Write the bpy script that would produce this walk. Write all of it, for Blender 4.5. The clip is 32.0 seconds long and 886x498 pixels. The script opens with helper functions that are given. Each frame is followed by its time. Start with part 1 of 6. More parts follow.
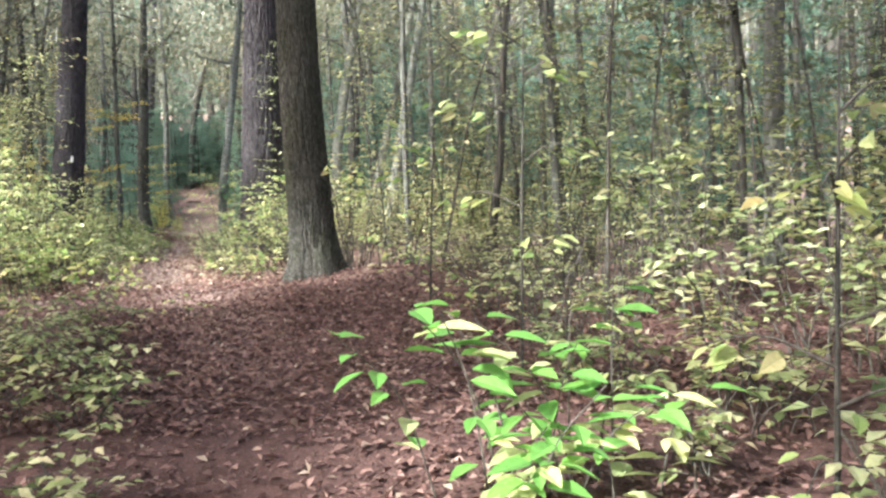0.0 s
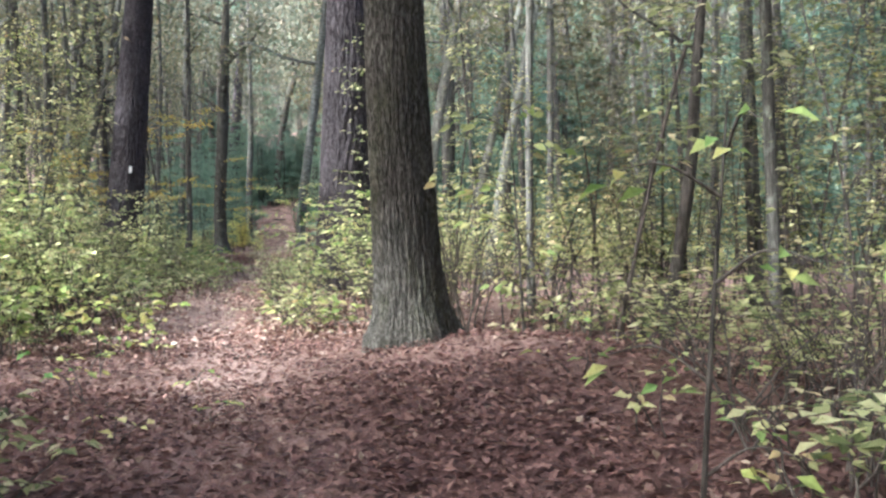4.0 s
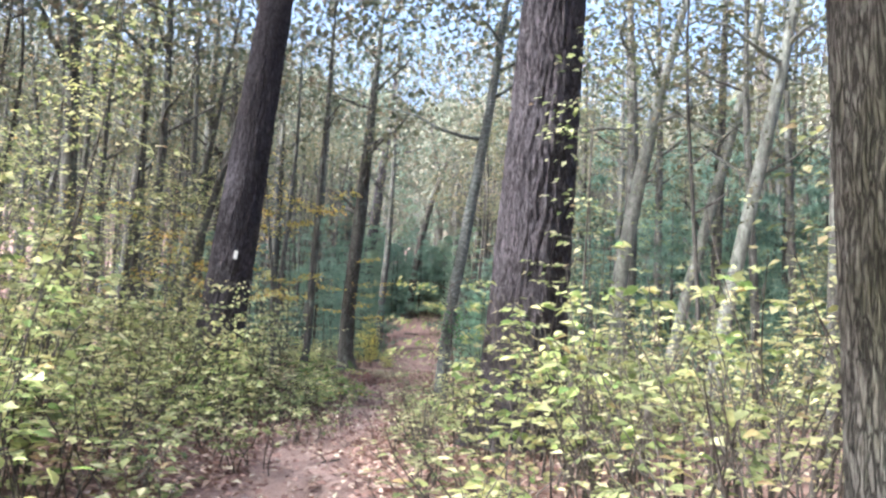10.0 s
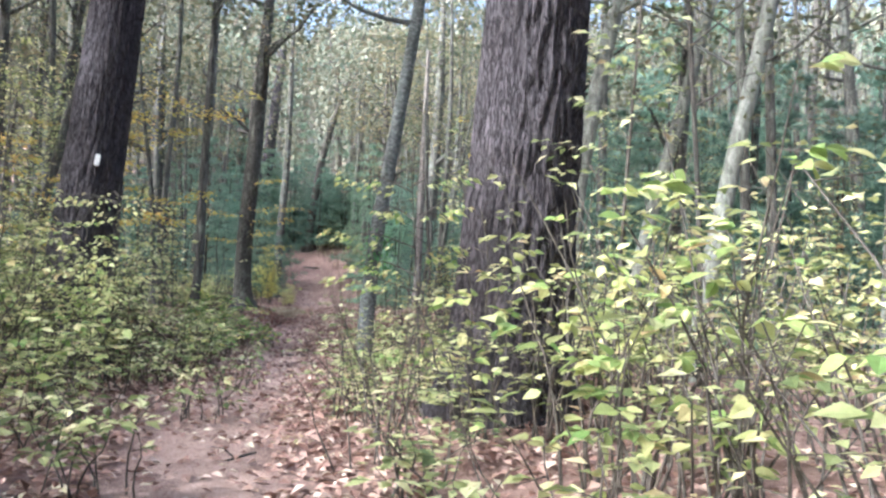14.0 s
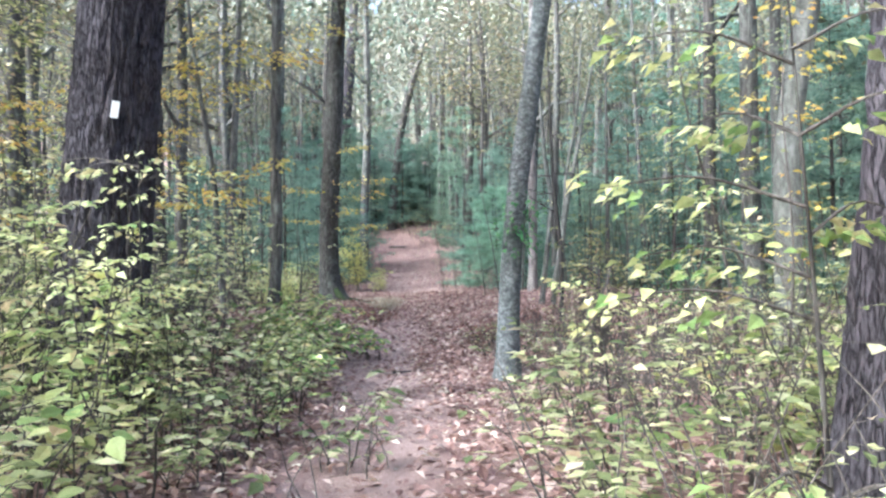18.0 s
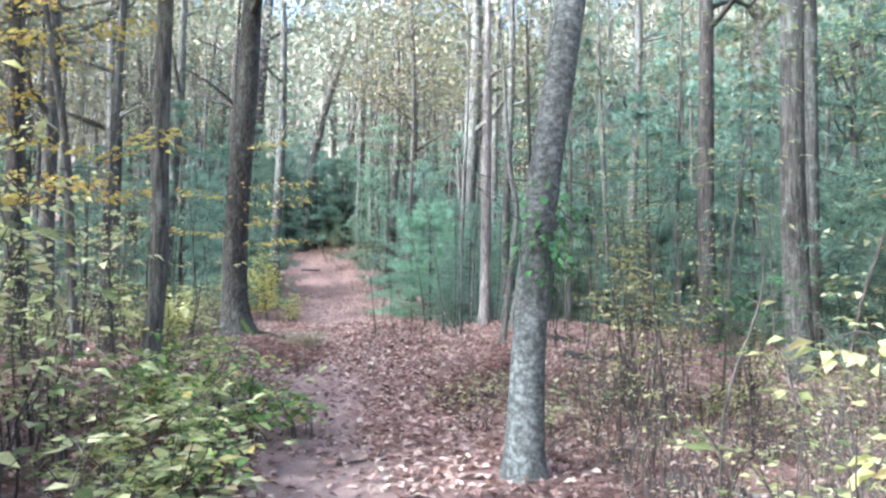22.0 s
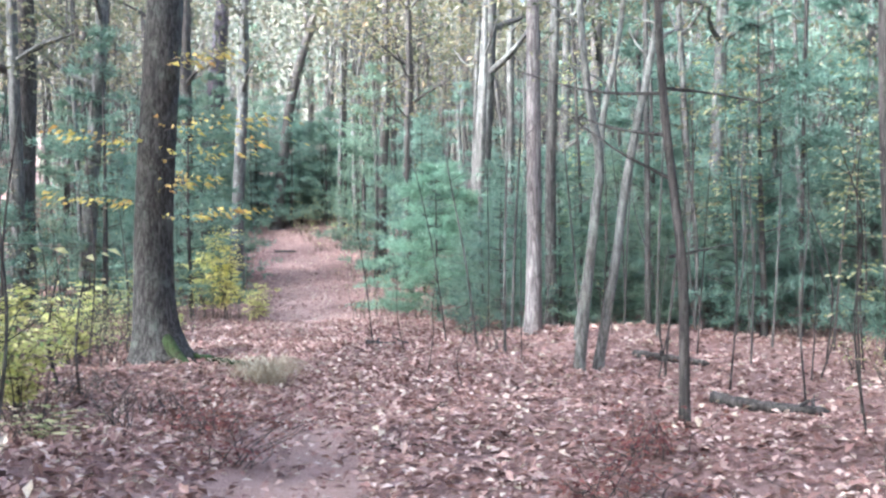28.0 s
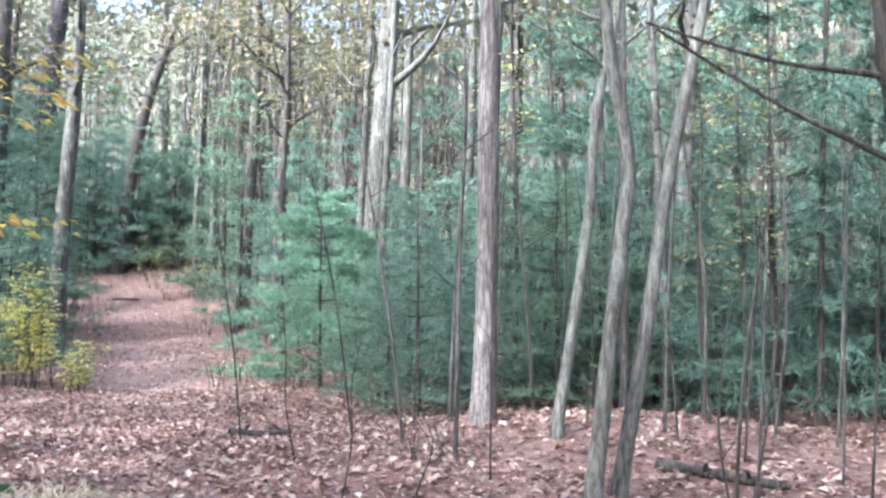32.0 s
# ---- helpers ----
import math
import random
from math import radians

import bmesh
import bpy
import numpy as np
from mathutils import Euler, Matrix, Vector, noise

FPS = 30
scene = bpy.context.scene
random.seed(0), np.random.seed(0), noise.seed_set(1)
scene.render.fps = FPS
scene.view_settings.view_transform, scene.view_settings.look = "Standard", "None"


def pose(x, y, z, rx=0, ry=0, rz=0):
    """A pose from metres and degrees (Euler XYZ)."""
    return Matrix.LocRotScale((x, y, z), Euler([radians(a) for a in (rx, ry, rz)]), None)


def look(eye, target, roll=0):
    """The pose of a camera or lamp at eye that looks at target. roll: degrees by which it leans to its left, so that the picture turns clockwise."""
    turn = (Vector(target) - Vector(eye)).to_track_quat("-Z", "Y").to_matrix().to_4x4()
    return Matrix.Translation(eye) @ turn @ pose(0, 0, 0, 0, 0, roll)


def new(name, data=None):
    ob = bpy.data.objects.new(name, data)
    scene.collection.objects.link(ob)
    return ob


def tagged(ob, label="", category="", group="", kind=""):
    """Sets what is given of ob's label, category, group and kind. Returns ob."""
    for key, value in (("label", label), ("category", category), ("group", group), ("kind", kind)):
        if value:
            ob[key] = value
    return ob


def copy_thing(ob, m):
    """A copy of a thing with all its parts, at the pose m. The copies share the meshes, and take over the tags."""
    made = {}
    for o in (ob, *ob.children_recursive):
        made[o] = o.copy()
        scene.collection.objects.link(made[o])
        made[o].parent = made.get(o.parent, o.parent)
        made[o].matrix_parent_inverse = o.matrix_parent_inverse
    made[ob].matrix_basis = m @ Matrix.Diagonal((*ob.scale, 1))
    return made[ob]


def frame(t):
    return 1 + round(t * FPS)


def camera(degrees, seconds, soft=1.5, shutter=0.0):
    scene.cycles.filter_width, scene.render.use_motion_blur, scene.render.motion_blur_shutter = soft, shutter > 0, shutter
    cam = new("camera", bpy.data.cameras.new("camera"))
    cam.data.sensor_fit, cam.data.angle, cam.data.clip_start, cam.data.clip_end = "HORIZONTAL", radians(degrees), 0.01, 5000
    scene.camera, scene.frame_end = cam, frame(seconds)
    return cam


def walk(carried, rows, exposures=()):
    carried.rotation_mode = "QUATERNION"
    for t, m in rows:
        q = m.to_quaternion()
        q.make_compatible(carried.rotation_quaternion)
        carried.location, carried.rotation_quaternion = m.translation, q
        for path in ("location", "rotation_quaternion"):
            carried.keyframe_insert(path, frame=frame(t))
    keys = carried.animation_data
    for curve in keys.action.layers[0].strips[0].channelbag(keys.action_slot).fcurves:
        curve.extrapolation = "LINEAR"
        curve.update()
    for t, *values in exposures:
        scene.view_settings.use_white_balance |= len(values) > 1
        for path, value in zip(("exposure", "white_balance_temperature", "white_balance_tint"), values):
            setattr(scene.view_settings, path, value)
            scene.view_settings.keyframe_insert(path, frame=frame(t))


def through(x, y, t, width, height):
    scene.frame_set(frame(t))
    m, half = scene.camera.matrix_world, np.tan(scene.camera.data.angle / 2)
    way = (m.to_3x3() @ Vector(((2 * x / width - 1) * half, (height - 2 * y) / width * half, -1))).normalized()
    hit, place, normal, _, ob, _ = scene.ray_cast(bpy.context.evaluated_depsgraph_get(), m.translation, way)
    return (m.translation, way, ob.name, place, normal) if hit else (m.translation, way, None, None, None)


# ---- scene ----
cam = camera(54.0, 32.0, soft=2.5)
PATH = [
    (0, (1.925, -3.802, 1.131), (2.024, -1.807, 1.023), -2.6),
    (0.5, (1.817, -3.245, 1.143), (1.854, -1.246, 1.095), -1.3),
    (1, (1.777, -2.708, 1.156), (1.83, -0.708, 1.145), -0.3),
    (1.5, (1.746, -2.183, 1.186), (1.743, -0.183, 1.172), -0.7),
    (2, (1.648, -1.643, 1.187), (1.643, 0.357, 1.155), 0.7),
    (2.5, (1.584, -1.099, 1.187), (1.528, 0.898, 1.112), -1.6),
    (4.5, (1.339, 1.087, 1.272), (1.209, 3.082, 1.231), -0.8),
    (5, (1.257, 1.606, 1.305), (1.07, 3.598, 1.298), -0.2),
    (5.5, (1.101, 2.103, 1.31), (0.916, 4.094, 1.377), -1.4),
    (6, (1.01, 2.589, 1.28), (0.808, 4.579, 1.318), -0.0),
    (6.5, (0.906, 3.136, 1.302), (0.677, 5.121, 1.381), 1.5),
    (7, (0.775, 3.607, 1.278), (0.593, 5.598, 1.327), 0.6),
    (7.5, (0.666, 4.131, 1.256), (0.44, 6.118, 1.307), 3.0),
    (8, (0.484, 4.65, 1.25), (0.288, 6.64, 1.272), 0.1),
    (8.5, (0.311, 5.08, 1.243), (0.054, 7.062, 1.307), 1.6),
    (9, (0.087, 5.563, 1.244), (-0.188, 7.542, 1.336), 1.2),
    (9.5, (-0.072, 6.057, 1.28), (-0.378, 8.027, 1.442), 0.7),
    (10, (-0.323, 6.646, 1.276), (-0.709, 8.596, 1.498), 2.6),
    (10.5, (-0.557, 7.193, 1.249), (-0.873, 9.158, 1.448), 1.4),
    (11, (-0.696, 7.705, 1.204), (-1.062, 9.659, 1.422), 1.4),
    (11.5, (-0.814, 8.151, 1.187), (-1.157, 10.114, 1.356), 0.2),
    (12, (-0.867, 8.518, 1.164), (-1.131, 10.495, 1.314), -0.5),
    (12.5, (-0.981, 8.855, 1.138), (-1.202, 10.836, 1.301), 0.2),
    (13, (-1.136, 9.232, 1.135), (-1.267, 11.222, 1.28), 0.2),
    (13.5, (-1.325, 9.689, 1.155), (-1.488, 11.681, 1.237), 2.0),
    (15.5, (-2.505, 11.849, 1.275), (-2.546, 13.847, 1.361), -0.2),
    (16, (-2.667, 12.481, 1.269), (-2.845, 14.468, 1.399), -2.8),
    (16.5, (-2.825, 13.101, 1.3), (-3.03, 15.086, 1.428), -2.4),
    (17, (-2.93, 13.666, 1.335), (-3.243, 15.64, 1.404), -1.6),
    (17.5, (-3.069, 14.176, 1.355), (-3.376, 16.151, 1.424), -1.7),
    (18, (-3.185, 14.726, 1.369), (-3.497, 16.701, 1.387), -1.3),
    (18.5, (-3.402, 15.281, 1.368), (-3.727, 17.253, 1.422), 0.2),
    (19, (-3.549, 15.811, 1.367), (-3.892, 17.779, 1.458), -1.8),
    (19.5, (-3.703, 16.365, 1.414), (-4.028, 18.335, 1.521), -1.5),
    (20, (-3.881, 16.864, 1.478), (-4.109, 18.842, 1.666), -1.8),
    (20.5, (-4.035, 17.391, 1.493), (-4.295, 19.366, 1.674), -1.6),
    (21, (-4.257, 17.92, 1.45), (-4.455, 19.9, 1.652), -2.0),
    (21.5, (-4.381, 18.488, 1.39), (-4.466, 20.485, 1.471), -1.4),
    (22, (-4.541, 19.087, 1.369), (-4.638, 21.083, 1.444), -0.2),
    (22.5, (-4.66, 19.696, 1.368), (-4.789, 21.689, 1.47), -1.8),
    (23, (-4.677, 20.294, 1.379), (-4.95, 22.273, 1.48), -1.4),
    (23.5, (-4.781, 20.846, 1.403), (-5.074, 22.821, 1.526), -3.0),
    (24, (-4.754, 21.358, 1.39), (-5.123, 23.309, 1.632), -2.2),
    (24.5, (-4.817, 21.907, 1.345), (-5.188, 23.855, 1.601), -0.3),
    (25, (-4.924, 22.494, 1.33), (-5.254, 24.457, 1.531), -1.0),
    (25.5, (-4.986, 23.129, 1.362), (-5.322, 25.095, 1.505), 0.0),
    (26, (-5.06, 23.751, 1.408), (-5.351, 25.729, 1.474), -1.1),
    (26.5, (-5.138, 24.326, 1.426), (-5.305, 26.319, 1.433), -0.2),
    (28.5, (-5.889, 26.233, 1.591), (-5.904, 28.232, 1.631), -0.2),
    (29, (-6.126, 26.766, 1.593), (-6.104, 28.765, 1.655), 1.4),
    (29.5, (-6.281, 27.337, 1.578), (-6.322, 29.336, 1.635), 1.5),
    (30, (-6.366, 27.962, 1.599), (-6.354, 29.961, 1.647), 0.4),
    (30.5, (-6.382, 28.567, 1.616), (-6.356, 30.566, 1.659), 0.6),
    (31, (-6.438, 29.147, 1.627), (-6.245, 31.137, 1.672), -0.7),
    (31.5, (-6.424, 29.694, 1.605), (-6.197, 31.681, 1.667), 1.4),
    (32, (-6.36, 30.325, 1.582), (-6.088, 32.301, 1.724), 0.1),
]
EXPOSURES = [(0, 2.52, 5700, 1), (2.5, 2.5, 5750, 2), (5, 2.2, 5350, 7), (6, 2.6, 5350, 7), (9, 2.6, 5450, 9), (12, 2.42, 5500, 8), (13.5, 2.48, 5400, 7), (16, 2.85, 5200, 7), (20, 3.0, 5100, 6), (25, 3.25, 5100, 9), (30, 3.2, 5200, 11), (32, 3.15, 5200, 10)]
walk(cam, [(t, look(eye, target, roll)) for t, eye, target, roll in PATH], EXPOSURES)

# ---- world and sun ----
SUN = Vector((-0.66, -0.50, 0.62)).normalized()
world = bpy.data.worlds.new("sky")
scene.world = world
world.use_nodes = True
wn = world.node_tree.nodes
wn.clear()
w_out = wn.new("ShaderNodeOutputWorld")
w_bg = wn.new("ShaderNodeBackground")
w_sky = wn.new("ShaderNodeTexSky")
w_sky.sky_type = "NISHITA"
w_sky.sun_disc = False
w_sky.sun_elevation = math.asin(SUN.z)
w_sky.sun_rotation = math.atan2(SUN.x, SUN.y)
w_sky.air_density, w_sky.dust_density, w_sky.ozone_density = 0.8, 9.0, 0.4
w_bg.inputs["Strength"].default_value = 0.15
world.node_tree.links.new(w_sky.outputs[0], w_bg.inputs[0])
world.node_tree.links.new(w_bg.outputs[0], w_out.inputs[0])
sun_data = bpy.data.lights.new("sun", "SUN")
sun_data.energy, sun_data.angle, sun_data.color = 2.9, radians(2.5), (1.0, 0.94, 0.84)
sun = new("sun", sun_data)
sun.matrix_world = look(SUN * 60, (0, 0, 0))


# ---- materials ----
def nodes_of(name):
    m = bpy.data.materials.new(name)
    m.use_nodes = True
    nt = m.node_tree
    return m, nt, nt.nodes["Principled BSDF"]


def ramp(nt, fac, stops):
    r = nt.nodes.new("ShaderNodeValToRGB")
    e = r.color_ramp.elements
    while len(e) < len(stops):
        e.new(0.5)
    for el, (p, c) in zip(e, stops):
        el.position, el.color = p, (*c, 1)
    nt.links.new(fac, r.inputs[0])
    return r.outputs[0]


def coords(nt, scale):
    c = nt.nodes.new("ShaderNodeTexCoord")
    m = nt.nodes.new("ShaderNodeMapping")
    m.inputs["Scale"].default_value = scale
    nt.links.new(c.outputs["Object"], m.inputs[0])
    return m.outputs[0]


def noise_tex(nt, vec, scale, detail=4.0, rough=0.55, dist=0.0):
    n = nt.nodes.new("ShaderNodeTexNoise")
    n.inputs["Scale"].default_value, n.inputs["Detail"].default_value = scale, detail
    n.inputs["Roughness"].default_value, n.inputs["Distortion"].default_value = rough, dist
    nt.links.new(vec, n.inputs["Vector"])
    return n.outputs[0]


def mix(nt, fac, a, b, kind="MIX"):
    m = nt.nodes.new("ShaderNodeMix")
    m.data_type, m.blend_type = "RGBA", kind
    for sock, v in ((m.inputs[0], fac), (m.inputs[6], a), (m.inputs[7], b)):
        if isinstance(v, (int, float)):
            sock.default_value = v
        elif isinstance(v, tuple):
            sock.default_value = (*v, 1)
        else:
            nt.links.new(v, sock)
    return m.outputs[2]


def bump(nt, bsdf, height, strength, dist):
    b = nt.nodes.new("ShaderNodeBump")
    b.inputs["Strength"].default_value, b.inputs["Distance"].default_value = strength, dist
    nt.links.new(height, b.inputs["Height"])
    nt.links.new(b.outputs[0], bsdf.inputs["Normal"])


def bark(name, dark, mid, light, grain=(14, 14, 2.2), lichen=None, amount=0.35, depth=0.02):
    """Furrowed bark: stretched grain, broad stains and patches of lichen or moss."""
    m, nt, b = nodes_of(name)
    g = noise_tex(nt, coords(nt, grain), 1.0, 7, 0.66, 0.45)
    fine = noise_tex(nt, coords(nt, (60, 60, 18)), 1.0, 3, 0.6)
    broad = noise_tex(nt, coords(nt, (1.4, 1.4, 0.6)), 1.0, 4, 0.6)
    col = ramp(nt, g, [(0.40, dark), (0.50, mid), (0.60, light)])
    col = mix(nt, 0.35, col, ramp(nt, fine, [(0.3, dark), (0.7, light)]), "MIX")
    col = mix(nt, 0.6, col, ramp(nt, broad, [(0.3, (0.55, 0.55, 0.55)), (0.7, (1.25, 1.25, 1.25))]), "MULTIPLY")
    if lichen:
        patch = noise_tex(nt, coords(nt, (5.0, 5.0, 3.0)), 1.0, 8, 0.74)
        mask = ramp(nt, patch, [(0.58 - amount * 0.25, (0, 0, 0)), (0.74 - amount * 0.20, (0.8, 0.8, 0.8))])
        col = mix(nt, mask, col, lichen)
    nt.links.new(col, b.inputs["Base Color"])
    b.inputs["Roughness"].default_value = 0.92
    b.inputs["Specular IOR Level"].default_value = 0.25
    h = mix(nt, 0.3, g, fine)
    bump(nt, b, h, 0.9, depth)
    return m


def plated_bark(name, crack, dull, pale, cell, width, moss=None, amount=0.3, depth=0.03):
    """Thick bark broken into upright plates by dark fissures, with weathered plate tops and a film of moss."""
    m, nt, b = nodes_of(name)
    vec = coords(nt, cell)
    warp = nt.nodes.new("ShaderNodeTexNoise")
    warp.inputs["Scale"].default_value, warp.inputs["Detail"].default_value = 0.9, 4
    nt.links.new(vec, warp.inputs["Vector"])
    push = nt.nodes.new("ShaderNodeVectorMath")
    push.operation = "MULTIPLY_ADD"
    push.inputs[1].default_value = (2.6, 2.6, 1.6)
    nt.links.new(warp.outputs["Color"], push.inputs[0])
    nt.links.new(vec, push.inputs[2])
    cells = nt.nodes.new("ShaderNodeTexVoronoi")
    cells.feature = "DISTANCE_TO_EDGE"
    cells.inputs["Scale"].default_value = 1.0
    nt.links.new(push.outputs[0], cells.inputs["Vector"])
    grain = noise_tex(nt, coords(nt, (70, 70, 14)), 1.0, 5, 0.65, 0.3)
    broad = noise_tex(nt, coords(nt, (2.2, 2.2, 0.7)), 1.0, 5, 0.65)
    plate = ramp(nt, grain, [(0.34, dull), (0.50, tuple(0.5 * (p + q) for p, q in zip(dull, pale))), (0.66, pale)])
    plate = mix(nt, 0.75, plate, ramp(nt, broad, [(0.3, (0.6, 0.6, 0.6)), (0.7, (1.3, 1.3, 1.3))]), "MULTIPLY")
    if moss:
        film = noise_tex(nt, coords(nt, (2.6, 2.6, 0.9)), 1.0, 7, 0.7)
        plate = mix(nt, ramp(nt, film, [(0.62 - 0.3 * amount, (0, 0, 0)), (0.78 - 0.25 * amount, (0.75, 0.75, 0.75))]), plate, moss)
    rim = ramp(nt, cells.outputs["Distance"], [(0.0, (0, 0, 0)), (width, (0.75, 0.75, 0.75)), (width * 2.4, (1, 1, 1))])
    nt.links.new(mix(nt, rim, crack, plate), b.inputs["Base Color"])
    b.inputs["Roughness"].default_value = 0.9
    b.inputs["Specular IOR Level"].default_value = 0.25
    bump(nt, b, mix(nt, 0.25, rim, grain), 1.0, depth)
    return m


def leaf_mat(name, stops, through=0.45, gloss=0.5):
    """Leaves, each of its own tint, that let part of the light through."""
    m, nt, b = nodes_of(name)
    geo = nt.nodes.new("ShaderNodeNewGeometry")
    col = ramp(nt, geo.outputs["Random Per Island"], stops)
    info = nt.nodes.new("ShaderNodeObjectInfo")
    tint = ramp(nt, info.outputs["Random"], [(0.0, (0.66, 0.74, 0.70)), (0.35, (0.92, 0.94, 0.92)), (0.7, (1.05, 1.05, 1.0)), (1.0, (1.2, 1.1, 0.9))])
    col = mix(nt, 0.7, col, tint, "MULTIPLY")
    spots = noise_tex(nt, coords(nt, (45, 45, 45)), 1.0, 3, 0.6)
    col = mix(nt, 0.5, col, ramp(nt, spots, [(0.3, (0.7, 0.66, 0.55)), (0.6, (1.08, 1.08, 1.05))]), "MULTIPLY")
    nt.links.new(col, b.inputs["Base Color"])
    b.inputs["Roughness"].default_value = gloss
    b.inputs["Specular IOR Level"].default_value = 0.35
    tr = nt.nodes.new("ShaderNodeBsdfTranslucent")
    nt.links.new(col, tr.inputs[0])
    mx = nt.nodes.new("ShaderNodeMixShader")
    mx.inputs[0].default_value = through
    nt.links.new(b.outputs[0], mx.inputs[1])
    nt.links.new(tr.outputs[0], mx.inputs[2])
    nt.links.new(mx.outputs[0], nt.nodes["Material Output"].inputs[0])
    return m


BARK_OAK = plated_bark("oak_bark", (0.036, 0.032, 0.027), (0.078, 0.072, 0.062), (0.25, 0.24, 0.215), (56, 56, 6.5), 0.15, (0.085, 0.095, 0.04), 0.45, 0.018)
BARK_PINE = plated_bark("pine_bark", (0.028, 0.024, 0.027), (0.056, 0.049, 0.055), (0.125, 0.110, 0.124), (30, 30, 4.6), 0.10, (0.10, 0.095, 0.10), 0.1, 0.025)
BARK_MAPLE = bark("maple_bark", (0.028, 0.026, 0.023), (0.085, 0.079, 0.070), (0.19, 0.186, 0.168), (26, 26, 3), (0.30, 0.33, 0.28), 0.22, 0.012)
BARK_DARK = bark("dark_bark", (0.020, 0.018, 0.016), (0.06, 0.053, 0.047), (0.14, 0.128, 0.115), (26, 26, 3), (0.15, 0.165, 0.13), 0.12, 0.012)
BARK_PALE = bark("pale_bark", (0.12, 0.12, 0.105), (0.215, 0.22, 0.19), (0.34, 0.35, 0.315), (14, 14, 5), (0.12, 0.13, 0.105), 0.22, 0.004)
BARK_BIRCH = bark("birch_bark", (0.045, 0.048, 0.046), (0.125, 0.132, 0.126), (0.29, 0.305, 0.295), (16, 16, 22), (0.055, 0.065, 0.055), 0.42, 0.010)
BARK_GREY = bark("grey_furrowed_bark", (0.014, 0.012, 0.011), (0.052, 0.048, 0.042), (0.15, 0.143, 0.128), (36, 36, 8.0), (0.20, 0.225, 0.18), 0.24, 0.02)
BARK_MOSS = bark("mossy_bark", (0.015, 0.016, 0.010), (0.035, 0.042, 0.020), (0.07, 0.08, 0.04), (30, 30, 12), (0.045, 0.09, 0.022), 0.55, 0.01)
BARK_DEAD = bark("dead_wood", (0.06, 0.050, 0.045), (0.21, 0.185, 0.17), (0.42, 0.385, 0.36), (34, 34, 3.2), (0.08, 0.07, 0.062), 0.40, 0.012)
BARK_SAPLING = bark("sapling_bark", (0.06, 0.058, 0.05), (0.15, 0.148, 0.13), (0.29, 0.29, 0.26), (26, 26, 5), (0.30, 0.33, 0.28), 0.24, 0.006)
BARK_ASH = bark("ash_bark", (0.05, 0.048, 0.042), (0.12, 0.118, 0.105), (0.22, 0.218, 0.20), (20, 20, 4), (0.24, 0.26, 0.22), 0.16, 0.006)
BARK_TWIG = bark("twig_bark", (0.045, 0.038, 0.032), (0.10, 0.086, 0.075), (0.18, 0.16, 0.14), (50, 50, 12), None, 0, 0.003)

LEAF_SHRUB = leaf_mat("shrub_leaf", [(0.0, (0.12, 0.155, 0.06)), (0.3, (0.28, 0.315, 0.14)), (0.6, (0.48, 0.505, 0.25)), (0.85, (0.72, 0.71, 0.43)), (0.93, (0.76, 0.68, 0.45)), (1.0, (0.38, 0.26, 0.16))])
LEAF_YELLOW = leaf_mat("yellow_leaf", [(0.0, (0.26, 0.40, 0.14)), (0.4, (0.58, 0.64, 0.28)), (0.85, (0.80, 0.80, 0.46)), (1.0, (0.50, 0.36, 0.18))])
LEAF_BRIGHT = leaf_mat("bright_yellow_leaf", [(0.0, (0.50, 0.54, 0.16)), (0.4, (0.72, 0.72, 0.28)), (1.0, (0.86, 0.82, 0.42))], 0.5)
LEAF_LIME = leaf_mat("lime_leaf", [(0.0, (0.20, 0.32, 0.10)), (0.3, (0.38, 0.47, 0.17)), (0.65, (0.57, 0.59, 0.27)), (0.9, (0.74, 0.71, 0.38)), (1.0, (0.50, 0.35, 0.18))], 0.45)
LEAF_MIXED = leaf_mat("turning_leaf", [(0.0, (0.13, 0.27, 0.08)), (0.45, (0.26, 0.42, 0.13)), (0.75, (0.48, 0.54, 0.20)), (0.95, (0.76, 0.68, 0.27)), (1.0, (0.58, 0.34, 0.15))])
LEAF_GREEN = leaf_mat("green_leaf", [(0.0, (0.10, 0.28, 0.06)), (0.5, (0.20, 0.44, 0.10)), (1.0, (0.42, 0.58, 0.18))])
LEAF_GOLD = leaf_mat("golden_leaf", [(0.0, (0.64, 0.56, 0.13)), (0.7, (0.74, 0.58, 0.17)), (1.0, (0.60, 0.34, 0.12))])
LEAF_CROWN = leaf_mat("crown_leaf", [(0.0, (0.08, 0.10, 0.06)), (0.4, (0.17, 0.18, 0.105)), (0.75, (0.27, 0.255, 0.16)), (1.0, (0.28, 0.22, 0.15))], 0.3)
LEAF_FAR = leaf_mat("distant_leaf", [(0.0, (0.09, 0.12, 0.095)), (0.45, (0.16, 0.175, 0.125)), (0.8, (0.24, 0.225, 0.165)), (1.0, (0.26, 0.20, 0.15))], 0.25)
LEAF_RED = leaf_mat("russet_leaf", [(0.0, (0.13, 0.045, 0.042)), (0.6, (0.25, 0.085, 0.075)), (1.0, (0.36, 0.18, 0.13))], 0.3)
LEAF_IVY = leaf_mat("ivy_leaf", [(0.0, (0.05, 0.14, 0.05)), (0.6, (0.10, 0.26, 0.09)), (1.0, (0.22, 0.38, 0.15))], 0.3)
# Russet litter leaves, darkened to paint in the shade near the start.
LEAF_BROWN_SHADED = leaf_mat("shaded_russet_leaf", [(0.0, (0.06, 0.030, 0.028)), (0.5, (0.16, 0.085, 0.076)), (0.93, (0.28, 0.165, 0.148)), (1.0, (0.42, 0.33, 0.27))], 0.12, 0.65)
